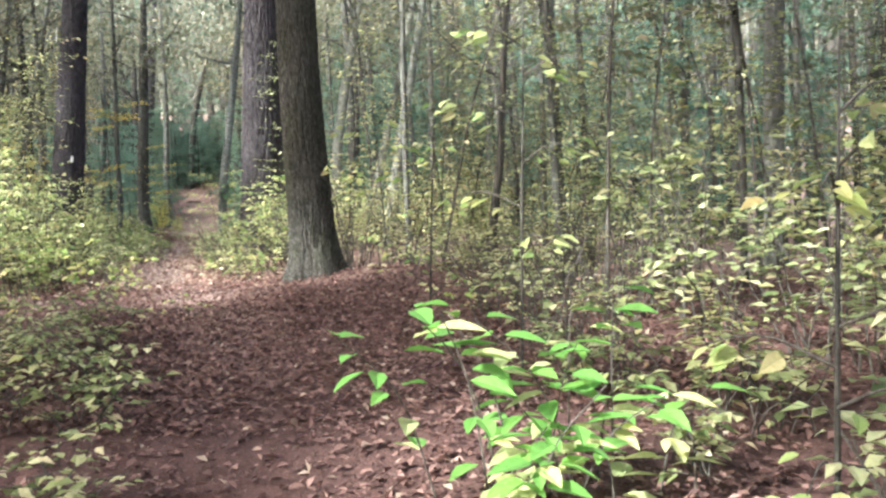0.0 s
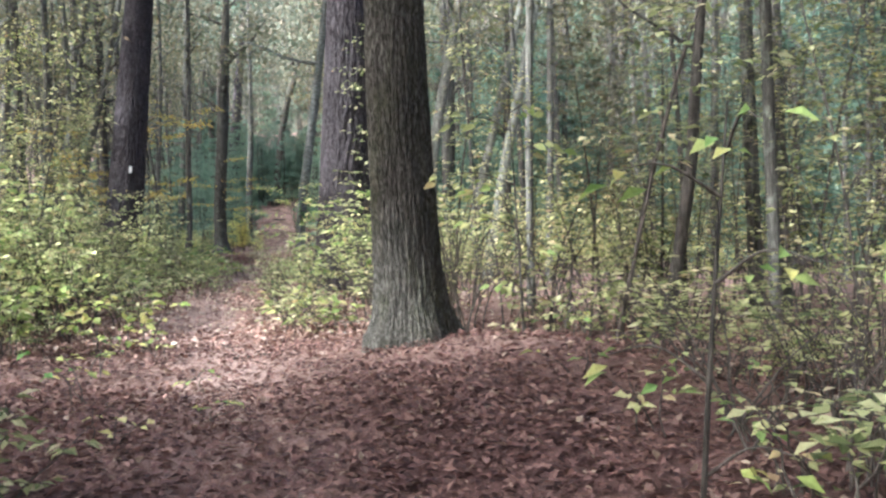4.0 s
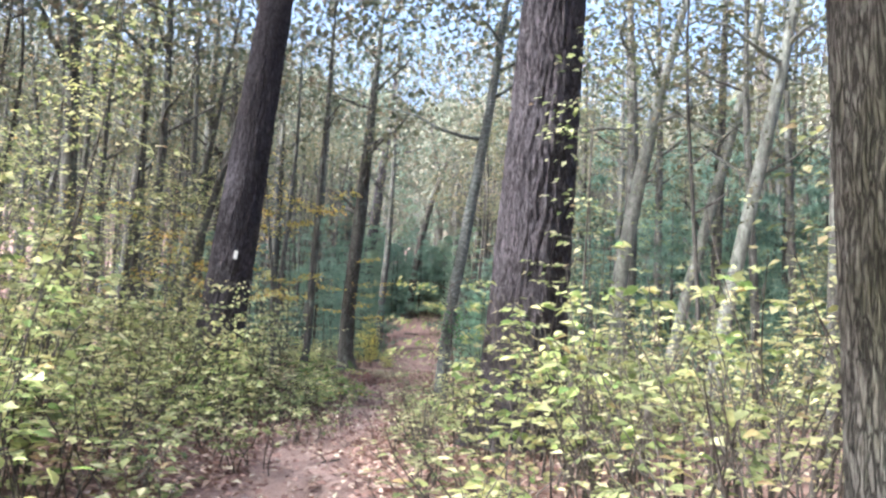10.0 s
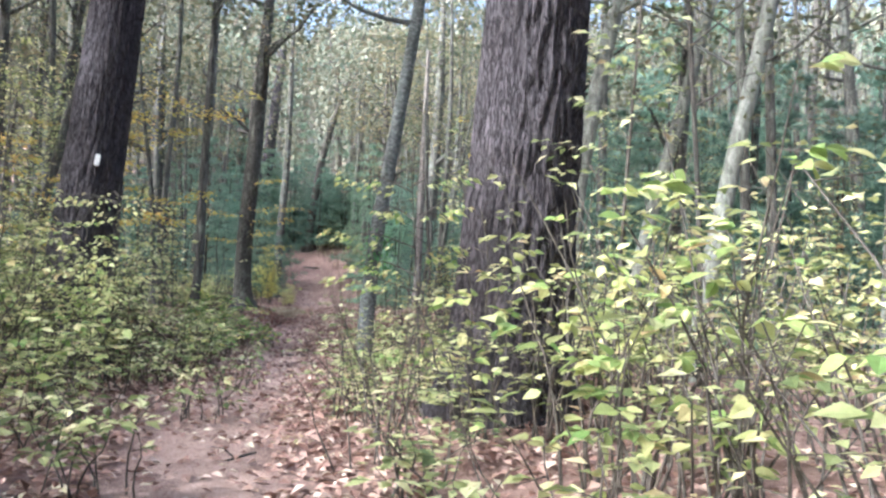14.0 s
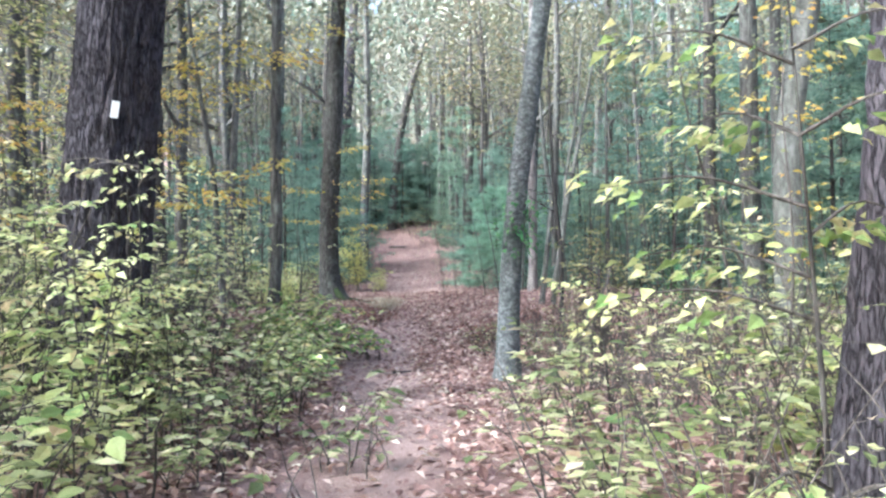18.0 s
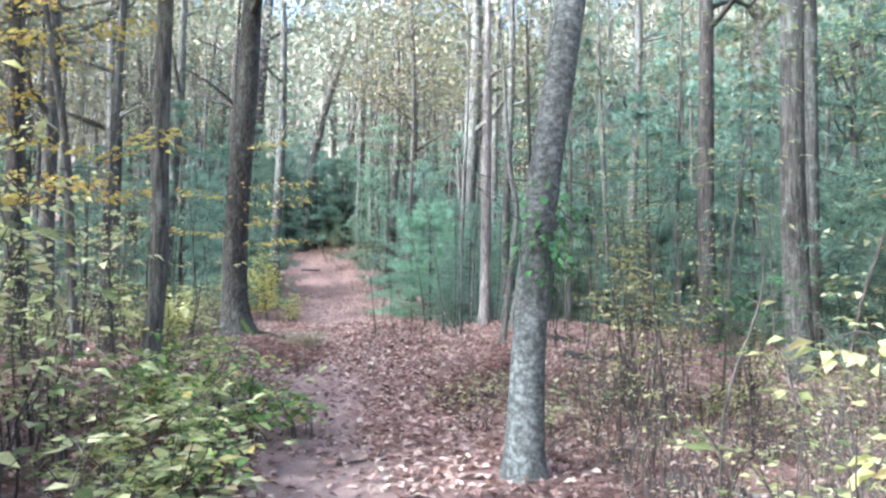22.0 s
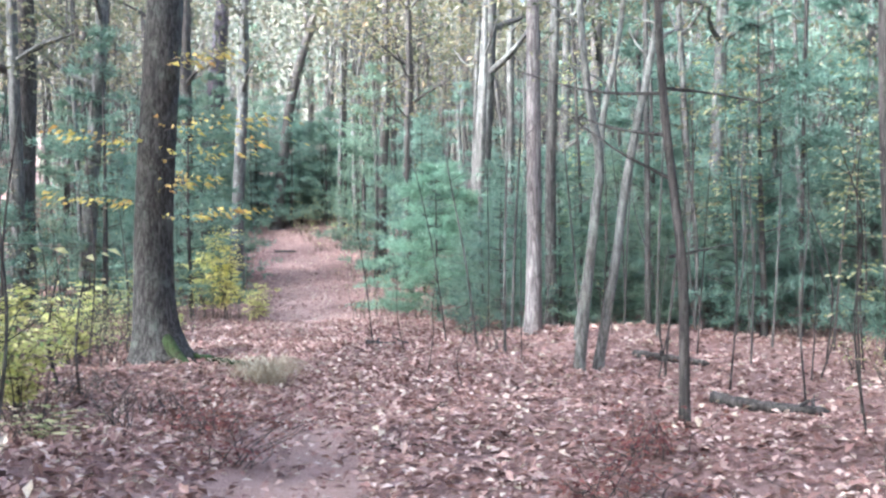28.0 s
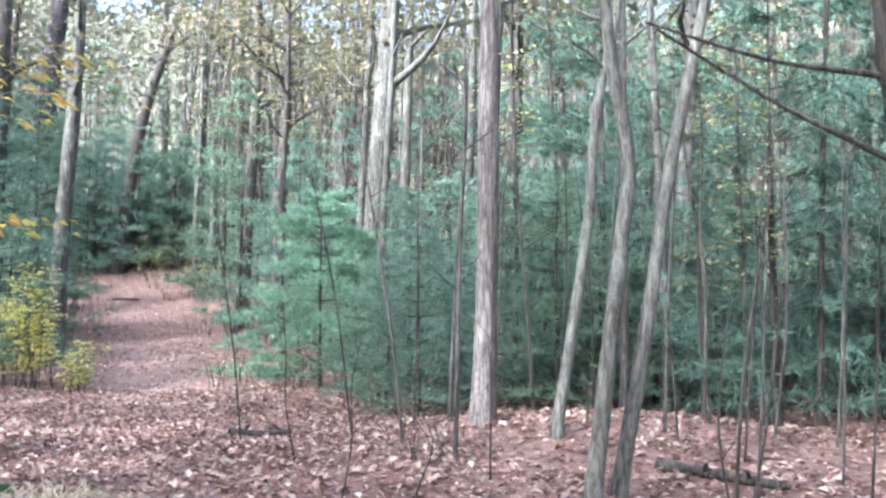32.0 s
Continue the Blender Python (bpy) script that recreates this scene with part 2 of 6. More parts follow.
LEAF_LITTER = leaf_mat("litter_leaf", [(0.0, (0.13, 0.07, 0.06)), (0.35, (0.31, 0.18, 0.155)), (0.7, (0.48, 0.325, 0.285)), (0.92, (0.64, 0.51, 0.46)), (1.0, (0.74, 0.66, 0.52))], 0.12, 0.65)
NEEDLE = leaf_mat("pine_needle", [(0.0, (0.10, 0.18, 0.14)), (0.5, (0.18, 0.285, 0.23)), (1.0, (0.29, 0.41, 0.33))], 0.35)

NEEDLE_SOFT = leaf_mat("soft_pine_needle", [(0.0, (0.14, 0.26, 0.19)), (0.5, (0.25, 0.41, 0.30)), (1.0, (0.37, 0.54, 0.41))], 0.4)
STRAW = leaf_mat("dead_grass_blade", [(0.0, (0.55, 0.46, 0.34)), (0.6, (0.72, 0.64, 0.50)), (1.0, (0.82, 0.76, 0.64))], 0.35)

m, nt, b = nodes_of("forest_floor")
ga = noise_tex(nt, coords(nt, (1, 1, 1)), 0.7, 5, 0.6)
gb = noise_tex(nt, coords(nt, (1, 1, 1)), 14, 6, 0.68)
gc = noise_tex(nt, coords(nt, (1, 1, 1)), 70, 4, 0.65)
soil = ramp(nt, gb, [(0.28, (0.10, 0.060, 0.052)), (0.5, (0.27, 0.17, 0.148)), (0.72, (0.44, 0.31, 0.275))])
soil = mix(nt, 0.5, soil, ramp(nt, gc, [(0.3, (0.08, 0.05, 0.043)), (0.7, (0.48, 0.35, 0.31))]))
soil = mix(nt, 0.8, soil, ramp(nt, ga, [(0.3, (0.72, 0.70, 0.68)), (0.7, (1.2, 1.16, 1.12))]), "MULTIPLY")
# Worn path tone; its mask also holds painted shade at both ends.
worn_shaded = nt.nodes.new("ShaderNodeAttribute")
worn_shaded.attribute_name = "trodden_shaded"
# Needle tone near the start, with the shade there painted in.
needle_bed_shade = nt.nodes.new("ShaderNodeAttribute")
needle_bed_shade.attribute_name = "needle_bed_shade"
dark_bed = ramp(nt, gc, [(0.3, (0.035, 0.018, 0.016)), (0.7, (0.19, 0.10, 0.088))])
soil = mix(nt, needle_bed_shade.outputs["Fac"], soil, dark_bed)
bare = ramp(nt, gc, [(0.3, (0.20, 0.125, 0.105)), (0.7, (0.56, 0.42, 0.37))])
soil = mix(nt, mix(nt, 1.0, worn_shaded.outputs["Color"], ramp(nt, gb, [(0.3, (0.35, 0.35, 0.35)), (0.6, (1, 1, 1))]), "MULTIPLY"), soil, bare)
nt.links.new(soil, b.inputs["Base Color"])
b.inputs["Roughness"].default_value = 0.95
b.inputs["Specular IOR Level"].default_value = 0.2
bump(nt, b, mix(nt, 0.5, gb, gc), 1.0, 0.04)
FLOOR = m

# Backdrop colour: far woods, with haze put into the grey-green tone.
m, nt, b = nodes_of("backdrop_woods")
ha = noise_tex(nt, coords(nt, (0.9, 0.9, 0.05)), 1.0, 6, 0.7)
hb = noise_tex(nt, coords(nt, (0.16, 0.16, 0.2)), 1.0, 7, 0.65)
far_col = ramp(nt, hb, [(0.3, (0.05, 0.07, 0.058)), (0.5, (0.085, 0.09, 0.07)), (0.7, (0.13, 0.115, 0.09))])
far_col = mix(nt, 0.6, far_col, ramp(nt, ha, [(0.35, (0.45, 0.45, 0.45)), (0.6, (1.4, 1.35, 1.3))]), "MULTIPLY")
nt.links.new(far_col, b.inputs["Base Color"])
b.inputs["Roughness"].default_value = 1.0
b.inputs["Specular IOR Level"].default_value = 0.0
BACKDROP_WOODS = m

m, nt, b = nodes_of("white_paint")
wp = noise_tex(nt, coords(nt, (20, 20, 20)), 1.0, 5, 0.7)
nt.links.new(ramp(nt, wp, [(0.3, (0.5, 0.5, 0.47)), (0.5, (0.82, 0.82, 0.8))]), b.inputs["Base Color"])
b.inputs["Roughness"].default_value = 0.8
PAINT = m


# ---- mesh helpers ----
def mesh_of(name, verts, faces, material, smooth=False):
    """A mesh from arrays of corners and of equal faces (all triangles or all quads)."""
    verts, faces = np.asarray(verts, dtype=np.float32), np.asarray(faces, dtype=np.int32)
    me = bpy.data.meshes.new(name)
    me.vertices.add(len(verts))
    me.vertices.foreach_set("co", verts.ravel())
    k = faces.shape[1]
    me.loops.add(faces.size)
    me.loops.foreach_set("vertex_index", faces.ravel())
    me.polygons.add(len(faces))
    me.polygons.foreach_set("loop_start", np.arange(len(faces), dtype=np.int32) * k)
    me.polygons.foreach_set("use_smooth", np.full(len(faces), smooth, dtype=bool))
    me.update(calc_edges=True)
    me.validate()
    me.materials.append(material)
    return me


def part(name, me, parent, label="", at=None):
    ob = new(name, me)
    ob.parent = parent
    if at is not None:
        ob.matrix_basis = at
    if label:
        ob["label"] = label
    return ob


def thing(name, place, label, category, group="", kind="", turn=0.0):
    ob = new(name)
    ob.empty_display_size = 0.2
    ob.matrix_basis = pose(*place, 0, 0, turn)
    return tagged(ob, label, category, group, kind)


def unit(v):
    return v / np.maximum(np.linalg.norm(v, axis=-1, keepdims=True), 1e-9)


def smooth_line(pts, n):
    """A Catmull-Rom line of n points through rows of numbers."""
    p = np.asarray(pts, dtype=float)
    if len(p) < 3:
        return np.array([p[0] + (p[-1] - p[0]) * i / (n - 1) for i in range(n)])
    q = np.vstack([2 * p[0] - p[1], p, 2 * p[-1] - p[-2]])
    out = []
    for u in np.linspace(0, len(p) - 1 - 1e-6, n):
        i, f = int(u), u - int(u)
        a, b_, c, d = q[i], q[i + 1], q[i + 2], q[i + 3]
        out.append(0.5 * (2 * b_ + (c - a) * f + (2 * a - 5 * b_ + 4 * c - d) * f * f + (3 * b_ - a - 3 * c + d) * f ** 3))
    return np.array(out)


def tube(line, sides, shape=None):
    """Corners and quads of a tapering tube along rows (x, y, z, radius). shape(angle, height, radius) gives the true radius."""
    line = np.asarray(line, dtype=float)
    n = len(line)
    t = unit(np.gradient(line[:, :3], axis=0))
    ref = np.array([1.0, 0, 0]) if abs(t[:, 0]).mean() < 0.8 else np.array([0, 1.0, 0])
    u = unit(np.cross(t, ref))
    v = np.cross(t, u)
    ang = np.linspace(0, 2 * np.pi, sides, endpoint=False)
    rad = np.repeat(line[:, 3:4], sides, axis=1)
    if shape:
        rad = shape(ang[None, :], line[:, 2:3], rad)
    pts = line[:, None, :3] + rad[..., None] * (np.cos(ang)[None, :, None] * u[:, None] + np.sin(ang)[None, :, None] * v[:, None])
    i, j = np.meshgrid(np.arange(n - 1), np.arange(sides), indexing="ij")
    k = (j + 1) % sides
    quads = np.stack([i * sides + j, i * sides + k, (i + 1) * sides + k, (i + 1) * sides + j], -1).reshape(-1, 4)
    return pts.reshape(-1, 3), quads


def join(pieces):
    vs, fs, base = [], [], 0
    for v, f in pieces:
        vs.append(v)
        fs.append(np.asarray(f) + base)
        base += len(v)
    return np.vstack(vs), np.vstack(fs)


def leaves(p, d, nrm, length, wide=0.5, droop=0.16):
    """Corners and triangles of folded pointed leaves: base p, direction d, normal nrm, length."""
    p, d = np.asarray(p), unit(np.asarray(d))
    s = unit(np.cross(d, nrm))
    n = np.cross(s, d)
    L = np.asarray(length)[:, None]
    b0 = p
    l0 = p + 0.45 * L * d + 0.5 * wide * L * s + 0.06 * L * n
    r0 = p + 0.45 * L * d - 0.5 * wide * L * s + 0.06 * L * n
    m0 = p + 0.5 * L * d - 0.03 * L * n
    t0 = p + L * d - droop * L * n
    v = np.stack([b0, l0, m0, r0, t0], 1).reshape(-1, 3)
    k = np.arange(len(p))[:, None] * 5
    f = np.stack([k + [0, 2, 1], k + [0, 3, 2], k + [1, 2, 4], k + [2, 3, 4]], 1).reshape(-1, 3)
    return v, f


def fine_leaves(p, d, nrm, length, wide=0.5, droop=0.16):
    """Rounder leaves with a folded midrib and a drawn-out tip, for those close to the path."""
    p, d = np.asarray(p), unit(np.asarray(d))
    s = unit(np.cross(d, nrm))
    n = np.cross(s, d)
    L = np.asarray(length)[:, None]

    def at(u, w, h):
        return p + u * L * d + w * wide * L * s + (h - droop * u * u) * L * n
    v = np.stack([p, at(0.18, 0.36, 0.05), at(0.45, 0.5, 0.07), at(0.74, 0.30, 0.04), at(1.0, 0, 0), at(0.74, -0.30, 0.04), at(0.45, -0.5, 0.07), at(0.18, -0.36, 0.05), at(0.45, 0, 0)], 1).reshape(-1, 3)
    k = np.arange(len(p))[:, None] * 9
    return v, np.stack([k + [8, (i + 1) % 8, i] for i in range(8)], 1).reshape(-1, 3)


def flakes(p, d, nrm, length, wide=0.55, curl=0.1):
    """Simpler leaves of two triangles, for crowns and litter."""
    p, d = np.asarray(p), unit(np.asarray(d))
    s = unit(np.cross(d, nrm))
    n = np.cross(s, d)
    L = np.asarray(length)[:, None]
    v = np.stack([p, p + 0.5 * L * d + 0.5 * wide * L * s + curl * L * n, p + L * d, p + 0.5 * L * d - 0.5 * wide * L * s + curl * L * n], 1).reshape(-1, 3)
    k = np.arange(len(p))[:, None] * 4
    return v, np.stack([k + [0, 2, 1], k + [0, 3, 2]], 1).reshape(-1, 3)


def pick(rng, n):
    """n random directions."""
    return unit(rng.normal(size=(n, 3)))


# ---- the ground and the line of the path ----
TRACK_Y = [-14, -8, -3.8, -1.6, 1.1, 3.1, 5.6, 7.2, 8.5, 9.7, 11.8, 13.7, 15.8, 17.9, 20.3, 22.5, 24.3, 26.2, 28, 30.3, 34, 38, 42, 46, 52, 58, 63, 68, 80]
TRACK_X = [1.6, 2.0, 1.9, 1.6, 1.25, 0.75, 0.0, -0.65, -1.0, -1.4, -2.45, -2.95, -3.55, -4.25, -4.7, -4.95, -5.2, -5.9, -6.4, -6.7, -7.3, -8.0, -8.7, -9.4, -10.6, -11.8, -13.0, -15.2, -20]
RISE_Y = [-60, -14, -2, 4, 8, 12, 16, 22, 27, 33, 38, 43, 50, 62, 68, 80, 110, 150, 230]
RISE_Z = [-0.3, -0.3, -0.28, -0.1, 0.02, -0.10, 0.0, -0.18, -0.28, -0.05, 0.05, -0.08, 0.1, 1.2, 2.9, 5.0, 10.5, 18, 27]


BANKS = [(1.9, 7.6, 1.5, 1.6, 0.16), (3.2, 5.2, 1.6, 2.0, 0.14), (-9.2, 29.0, 1.9, 3.6, 0.62), (-3.4, 40.2, 2.6, 1.9, 0.40), (-9.9, 37.4, 1.4, 1.6, 0.22), (-4.2, 26.7, 1.0, 1.2, -0.12)]


def track_x(y):
    return np.interp(y, TRACK_Y, TRACK_X)


def ground_z(x, y):
    x, y = np.asarray(x, dtype=float), np.asarray(y, dtype=float)
    ys = [y - 2.0, y - 1.0, y, y + 1.0, y + 2.0]
    z = sum(np.interp(v, RISE_Y, RISE_Z) for v in ys) / 5
    side = np.clip((x - track_x(y) - 6) / 14, 0, 1)
    z = z * np.where(y > 46, 1 - 0.6 * side, 1.0)
    off = np.abs(x - track_x(y))
    z = z + 0.11 * np.clip(off - 20, 0, 60)
    z = z - 0.07 * np.exp(-(off / 0.75) ** 2)
    z = z + 0.10 * np.exp(-((x - 0.9) ** 2 + (y - 8.9) ** 2) / 2.6)
    for cx, cy, sx, sy, up in BANKS:
        z = z + up * np.exp(-((x - cx) / sx) ** 2 - ((y - cy) / sy) ** 2)
    wob = 0.05 * np.sin(x * 1.1 + 0.7 * np.sin(y * 0.6)) * np.sin(y * 0.9 + 1.3) + 0.03 * np.sin(x * 2.7 + y * 1.9)
    return z + wob * np.clip(off - 0.4, 0, 1)


def spread(a, b_, near, n):
    """Values from a to b_, close together about near."""
    u = np.linspace(-1, 1, n)
    s = np.sign(u) * np.abs(u) ** 2.6
    return np.where(s < 0, near + s * (near - a), near + s * (b_ - near))


gx, gy = spread(-160, 150, -3, 190), np.concatenate([np.linspace(-120, -9, 24)[:-1], np.linspace(-9, 50, 270), np.linspace(50, 80, 60)[1:], np.linspace(80, 230, 24)[1:]])
GX, GY = np.meshgrid(gx, gy)
GZ = ground_z(GX, GY)
rough = np.random.default_rng(3).normal(size=GX.shape) * 0.012
GZ = GZ + rough * (np.abs(GX - track_x(GY)) < 14)
gi, gj = np.meshgrid(np.arange(len(gy) - 1), np.arange(len(gx) - 1), indexing="ij")
gw = len(gx)
gq = np.stack([gi * gw + gj, gi * gw + gj + 1, (gi + 1) * gw + gj + 1, (gi + 1) * gw + gj], -1).reshape(-1, 4)
ground = new("ground", mesh_of("ground", np.stack([GX, GY, GZ], -1).reshape(-1, 3), gq, FLOOR, True))
# Painted shade: the needle floor darkens towards the start.
bed_ = ground.data.attributes.new("needle_bed_shade", "FLOAT", "POINT")
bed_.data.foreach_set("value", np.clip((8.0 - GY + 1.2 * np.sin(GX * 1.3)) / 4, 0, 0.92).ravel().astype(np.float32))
# Trodden strip, weakened near the start and far uphill to paint in shade.
worn_shaded_ = ground.data.attributes.new("trodden_shaded", "FLOAT", "POINT")
worn_shaded_.data.foreach_set("value", (np.exp(-((GX - track_x(GY)) / np.where(GY > 24, 0.9, 0.6)) ** 4) * np.clip((GY - 2) / 6, 0, 1) * np.clip((62 - GY) / 16, 0.15, 1)).ravel().astype(np.float32))
tagged(ground, "reddish-brown forest floor of needles and dead leaves", "forest floor", "", "structure")


SUNNY = ((-0.5, 8.2, 1.3), (2.4, 0.1, 1.4), (-2.4, 10.4, 1.3), (-4.3, 11.3, 3.0), (-6.5, 13.5, 3.0), (-5.2, 8.6, 1.8), (4.8, 3.4, 1.6), (6.6, 9.0, 2.0))


def shading(P):
    """Which of the points P would not stand in the sunbeams that reach the sunny spots of the floor."""
    hx, hy = P[:, 0] - SUN.x / SUN.z * P[:, 2], P[:, 1] - SUN.y / SUN.z * P[:, 2]
    ok = np.ones(len(P), dtype=bool)
    for ax, ay, wide in SUNNY:
        ok &= np.hypot(hx - ax, hy - ay) > wide
    return ok


def on_ground(x, y, sink=0.0):
    return (x, y, float(ground_z(x, y)) - sink)


# ---- trees ----
def ridged(amp, count, seed, flare=0.45, lobes=5, scale=1.0):
    """A radius function: root flare with lobes at the foot, and upright furrows of bark."""
    def shape(ang, h, rad):
        foot = np.exp(-np.maximum(h, 0) / (0.22 * scale))
        foot2 = np.exp(-np.maximum(h, 0) / (0.8 * scale))
        r = rad * (1 + flare * foot * (1 + 0.45 * np.cos(lobes * ang + seed)) + 0.16 * foot2)
        out = np.zeros_like(r)
        if amp:
            for i in range(r.shape[0]):
                hz = h[i, 0]
                for j in range(r.shape[1]):
                    a = ang[0, j]
                    x, y = math.cos(a) * count / 6.283, math.sin(a) * count / 6.283
                    n1 = noise.noise((x, y, hz * 2.6 + seed))
                    n2 = noise.noise((x * 2.1, y * 2.1, hz * 5.0 + seed))
                    out[i, j] = 0.5 - min(1.0, abs(n1) * 2.4) + 0.35 * n2
        return r - amp * np.maximum(out, -0.35)
    return shape


def limb_lines(rng, line, count, low, high, reach, rise):
    """Limbs that leave the trunk between two heights."""
    out = []
    zs = line[:, 2]
    for k in range(count):
        h = low + (high - low) * (k + rng.random()) / count
        i = int(np.clip(np.searchsorted(zs, h), 1, len(line) - 2))
        a = rng.random() * 2 * np.pi
        L = reach * (0.55 + 0.6 * rng.random()) * (1.15 - 0.6 * (h - low) / max(high - low, 0.1))
        d = np.array([math.cos(a), math.sin(a), rise * (0.5 + rng.random())])
        p = [np.append(line[i, :3], line[i, 3] * 0.5)]
        for s in (0.3, 0.65, 1.0):
            q = line[i, :3] + d * L * s + rng.normal(size=3) * 0.10 * L * s
            p.append(np.append(q, line[i, 3] * 0.5 * (1 - 0.85 * s)))
        out.append(smooth_line(p, 6))
    return out


def crown_leaves(rng, limbs, per, size, blob):
    """Leaves in uneven clumps along the outer halves of limbs."""
    P = []
    for ln in limbs:
        for _ in range(3):
            c = ln[rng.integers(3, len(ln)), :3] + rng.normal(size=3) * 0.3 * blob
            P.append(c + rng.normal(size=(per // 3, 3)) * blob * np.array([1, 1, 0.45]) * (0.5 + 0.7 * rng.random()))
    P = np.vstack(P)
    n = len(P)
    d = pick(rng, n) * [1, 1, 0.4] + [0, 0, -0.15]
    nn = pick(rng, n) * 0.6 + [0, 0, 1]
    return flakes(P, d, nn, size * rng.uniform(0.6, 1.3, n), 0.62)


def needles(rng, P, D, count, length, width):
    """Tufts of thin needles at P that point about D."""
    n = len(P)
    P, D = np.repeat(P, count, 0), np.repeat(unit(D), count, 0)
    d = unit(D * 0.75 + pick(rng, n * count) * 0.85)
    s = unit(np.cross(d, pick(rng, n * count)))
    L = length * rng.uniform(0.7, 1.2, (n * count, 1))
    v = np.stack([P - s * width / 2, P + s * width / 2, P + d * L], 1).reshape(-1, 3)
    return v, np.arange(len(v)).reshape(-1, 3)


def tree(name, nodes, material, label, category, seed, amp=0.0, furrows=40, sides=12, rings=40, flare=0.45, limbs=6, low=6.0, reach=2.4, leaf=LEAF_CROWN, per=150, size=0.16, blob=0.75, needle=False, group="", lobes=5, rise=0.5):
    """A tree whose trunk runs through nodes (x, y, height above its ground, radius) in the world."""
    rng = np.random.default_rng(seed)
    x0, y0 = nodes[0][:2]
    z0 = float(ground_z(x0, y0))
    line = smooth_line([(x - x0, y - y0, z, r) for x, y, z, r in nodes], rings)
    line[0, 2] = -0.25
    t = thing(name, (x0, y0, z0), label, category, group)
    v, f = tube(line, sides, ridged(amp, furrows, seed, flare, lobes, max(nodes[0][3] / 0.3, 0.25)))
    part("trunk", mesh_of("trunk", v, f, material, True), t)
    top = line[-1, 2]
    if limbs:
        ll = limb_lines(rng, line, limbs, low, top - 0.3, reach, rise)
        for a in ll:
            v, f = tube(a, 5)
            part("limb", mesh_of("limb", v, f, material, True), t)
        if needle:
            P, D = [], []
            for a in ll:
                for _ in range(per):
                    i = rng.integers(2, len(a))
                    P.append(a[i, :3] + rng.normal(size=3) * blob * np.array([1, 1, 0.3]))
                    D.append(a[-1, :3] - a[0, :3] + rng.normal(size=3))
            v, f = needles(rng, np.array(P), np.array(D), 9, size, size * 0.16)
        else:
            v, f = crown_leaves(rng, ll, per, size, blob)
        part("crown", mesh_of("crown", v, f, leaf), t)
    return t


def straight(x, y, lx, ly, r, top, bend=0.15):
    """Nodes of a trunk that leans by lx, ly metres in each metre of height."""
    return [(x, y, 0, r), (x + lx * 3, y + ly * 3, 3, r * 0.93), (x + lx * 8 + bend, y + ly * 8, 8, r * 0.72), (x + lx * top, y + ly * top, top, r * 0.25)]


tree("oak_tree", straight(0.67, 9.10, -0.035, 0.05, 0.315, 15), BARK_OAK, "large oak with deeply furrowed grey-brown bark beside the path", "tree", 1, 0.034, 70, 230, 190, 0.5, 9, 6.5, 3.6, per=160)
tree("pine_tree", straight(-8.25, 23.1, 0.115, -0.02, 0.46, 19, 0), BARK_PINE, "massive old pine with dark scaly bark and a white trail blaze", "tree", 2, 0.045, 52, 150, 140, 0.3, 12, 9, 3.2, NEEDLE, 90, 0.2, 0.6, True)
tree("pine_tree", straight(-1.56, 18.63, 0.055, -0.05, 0.53, 19, 0), BARK_PINE, "massive old pine with thick plated purple-brown bark behind yellow leaves", "tree", 3, 0.055, 52, 180, 170, 0.3, 12, 9, 3.2, NEEDLE, 90, 0.2, 0.6, True)
tree("birch_tree", [(-4.22, 26.7, 0, 0.165), (-4.16, 26.7, 1.2, 0.145), (-4.02, 26.69, 2.6, 0.14), (-3.80, 26.68, 4.0, 0.13), (-3.2, 26.6, 8, 0.10), (-2.8, 26.6, 12, 0.04)], BARK_BIRCH, "grey lichen-blotched birch trunk with green creeper round it", "tree", 4, 0.004, 20, 40, 90, 0.18, 6, 5.5, 2.2)
MAPLE = tree("maple_tree", [(-9.86, 37.56, 0, 0.30), (-9.92, 37.54, 0.9, 0.26), (-9.88, 37.55, 2.6, 0.25), (-9.62, 37.6, 6.5, 0.22), (-9.2, 37.7, 14, 0.06)], BARK_GREY, "curved-footed maple trunk with grey furrowed bark and mossy roots", "tree", 5, 0.010, 34, 80, 100, 0.42, 8, 6, 3.0, lobes=3)
YOUNG = tree("young_tree", [(-8.47, 29.1, 0, 0.108), (-8.36, 29.1, 1.2, 0.10), (-8.34, 29.1, 3.2, 0.094), (-8.25, 29.2, 7, 0.07), (-8.2, 29.3, 11, 0.02)], BARK_MAPLE, "slim straight young trunk with smooth grey-brown bark", "tree", 6, 0.003, 14, 28, 60, 0.25, 6, 4.5, 1.8, per=90)
for rows in (((0.12, -0.18, 0.36, 0.09), (0.26, -0.27, 0.18, 0.085), (0.44, -0.38, 0.03, 0.06), (0.62, -0.46, -0.06, 0.03)),):
    v, f = tube(smooth_line(rows, 14), 12)
    v = v + np.array([noise.noise_vector(Vector(p) * 18) for p in v]) * 0.012
    part("root", mesh_of("root", v, f, BARK_MOSS, True), MAPLE, "root grown over with bright green moss")
tree("pale_tree", [(-0.25, 27.9, 0, 0.205), (-0.22, 27.9, 1.5, 0.195), (-0.19, 27.9, 3.1, 0.185), (0.11, 27.9, 5.0, 0.17), (0.6, 27.9, 7.4, 0.14), (1.7, 27.9, 12, 0.05)], BARK_PALE, "smooth pale grey trunk that stands upright and bends over higher up", "tree", 19, 0.003, 12, 30, 60, 0.2, 6, 6.5, 2.2, group="leaning pale trees", per=110)
PALE = [(0.76, 28.3, 0.22, 0.0, 0.15), (1.48, 24.7, 0.18, 0.03, 0.155)]
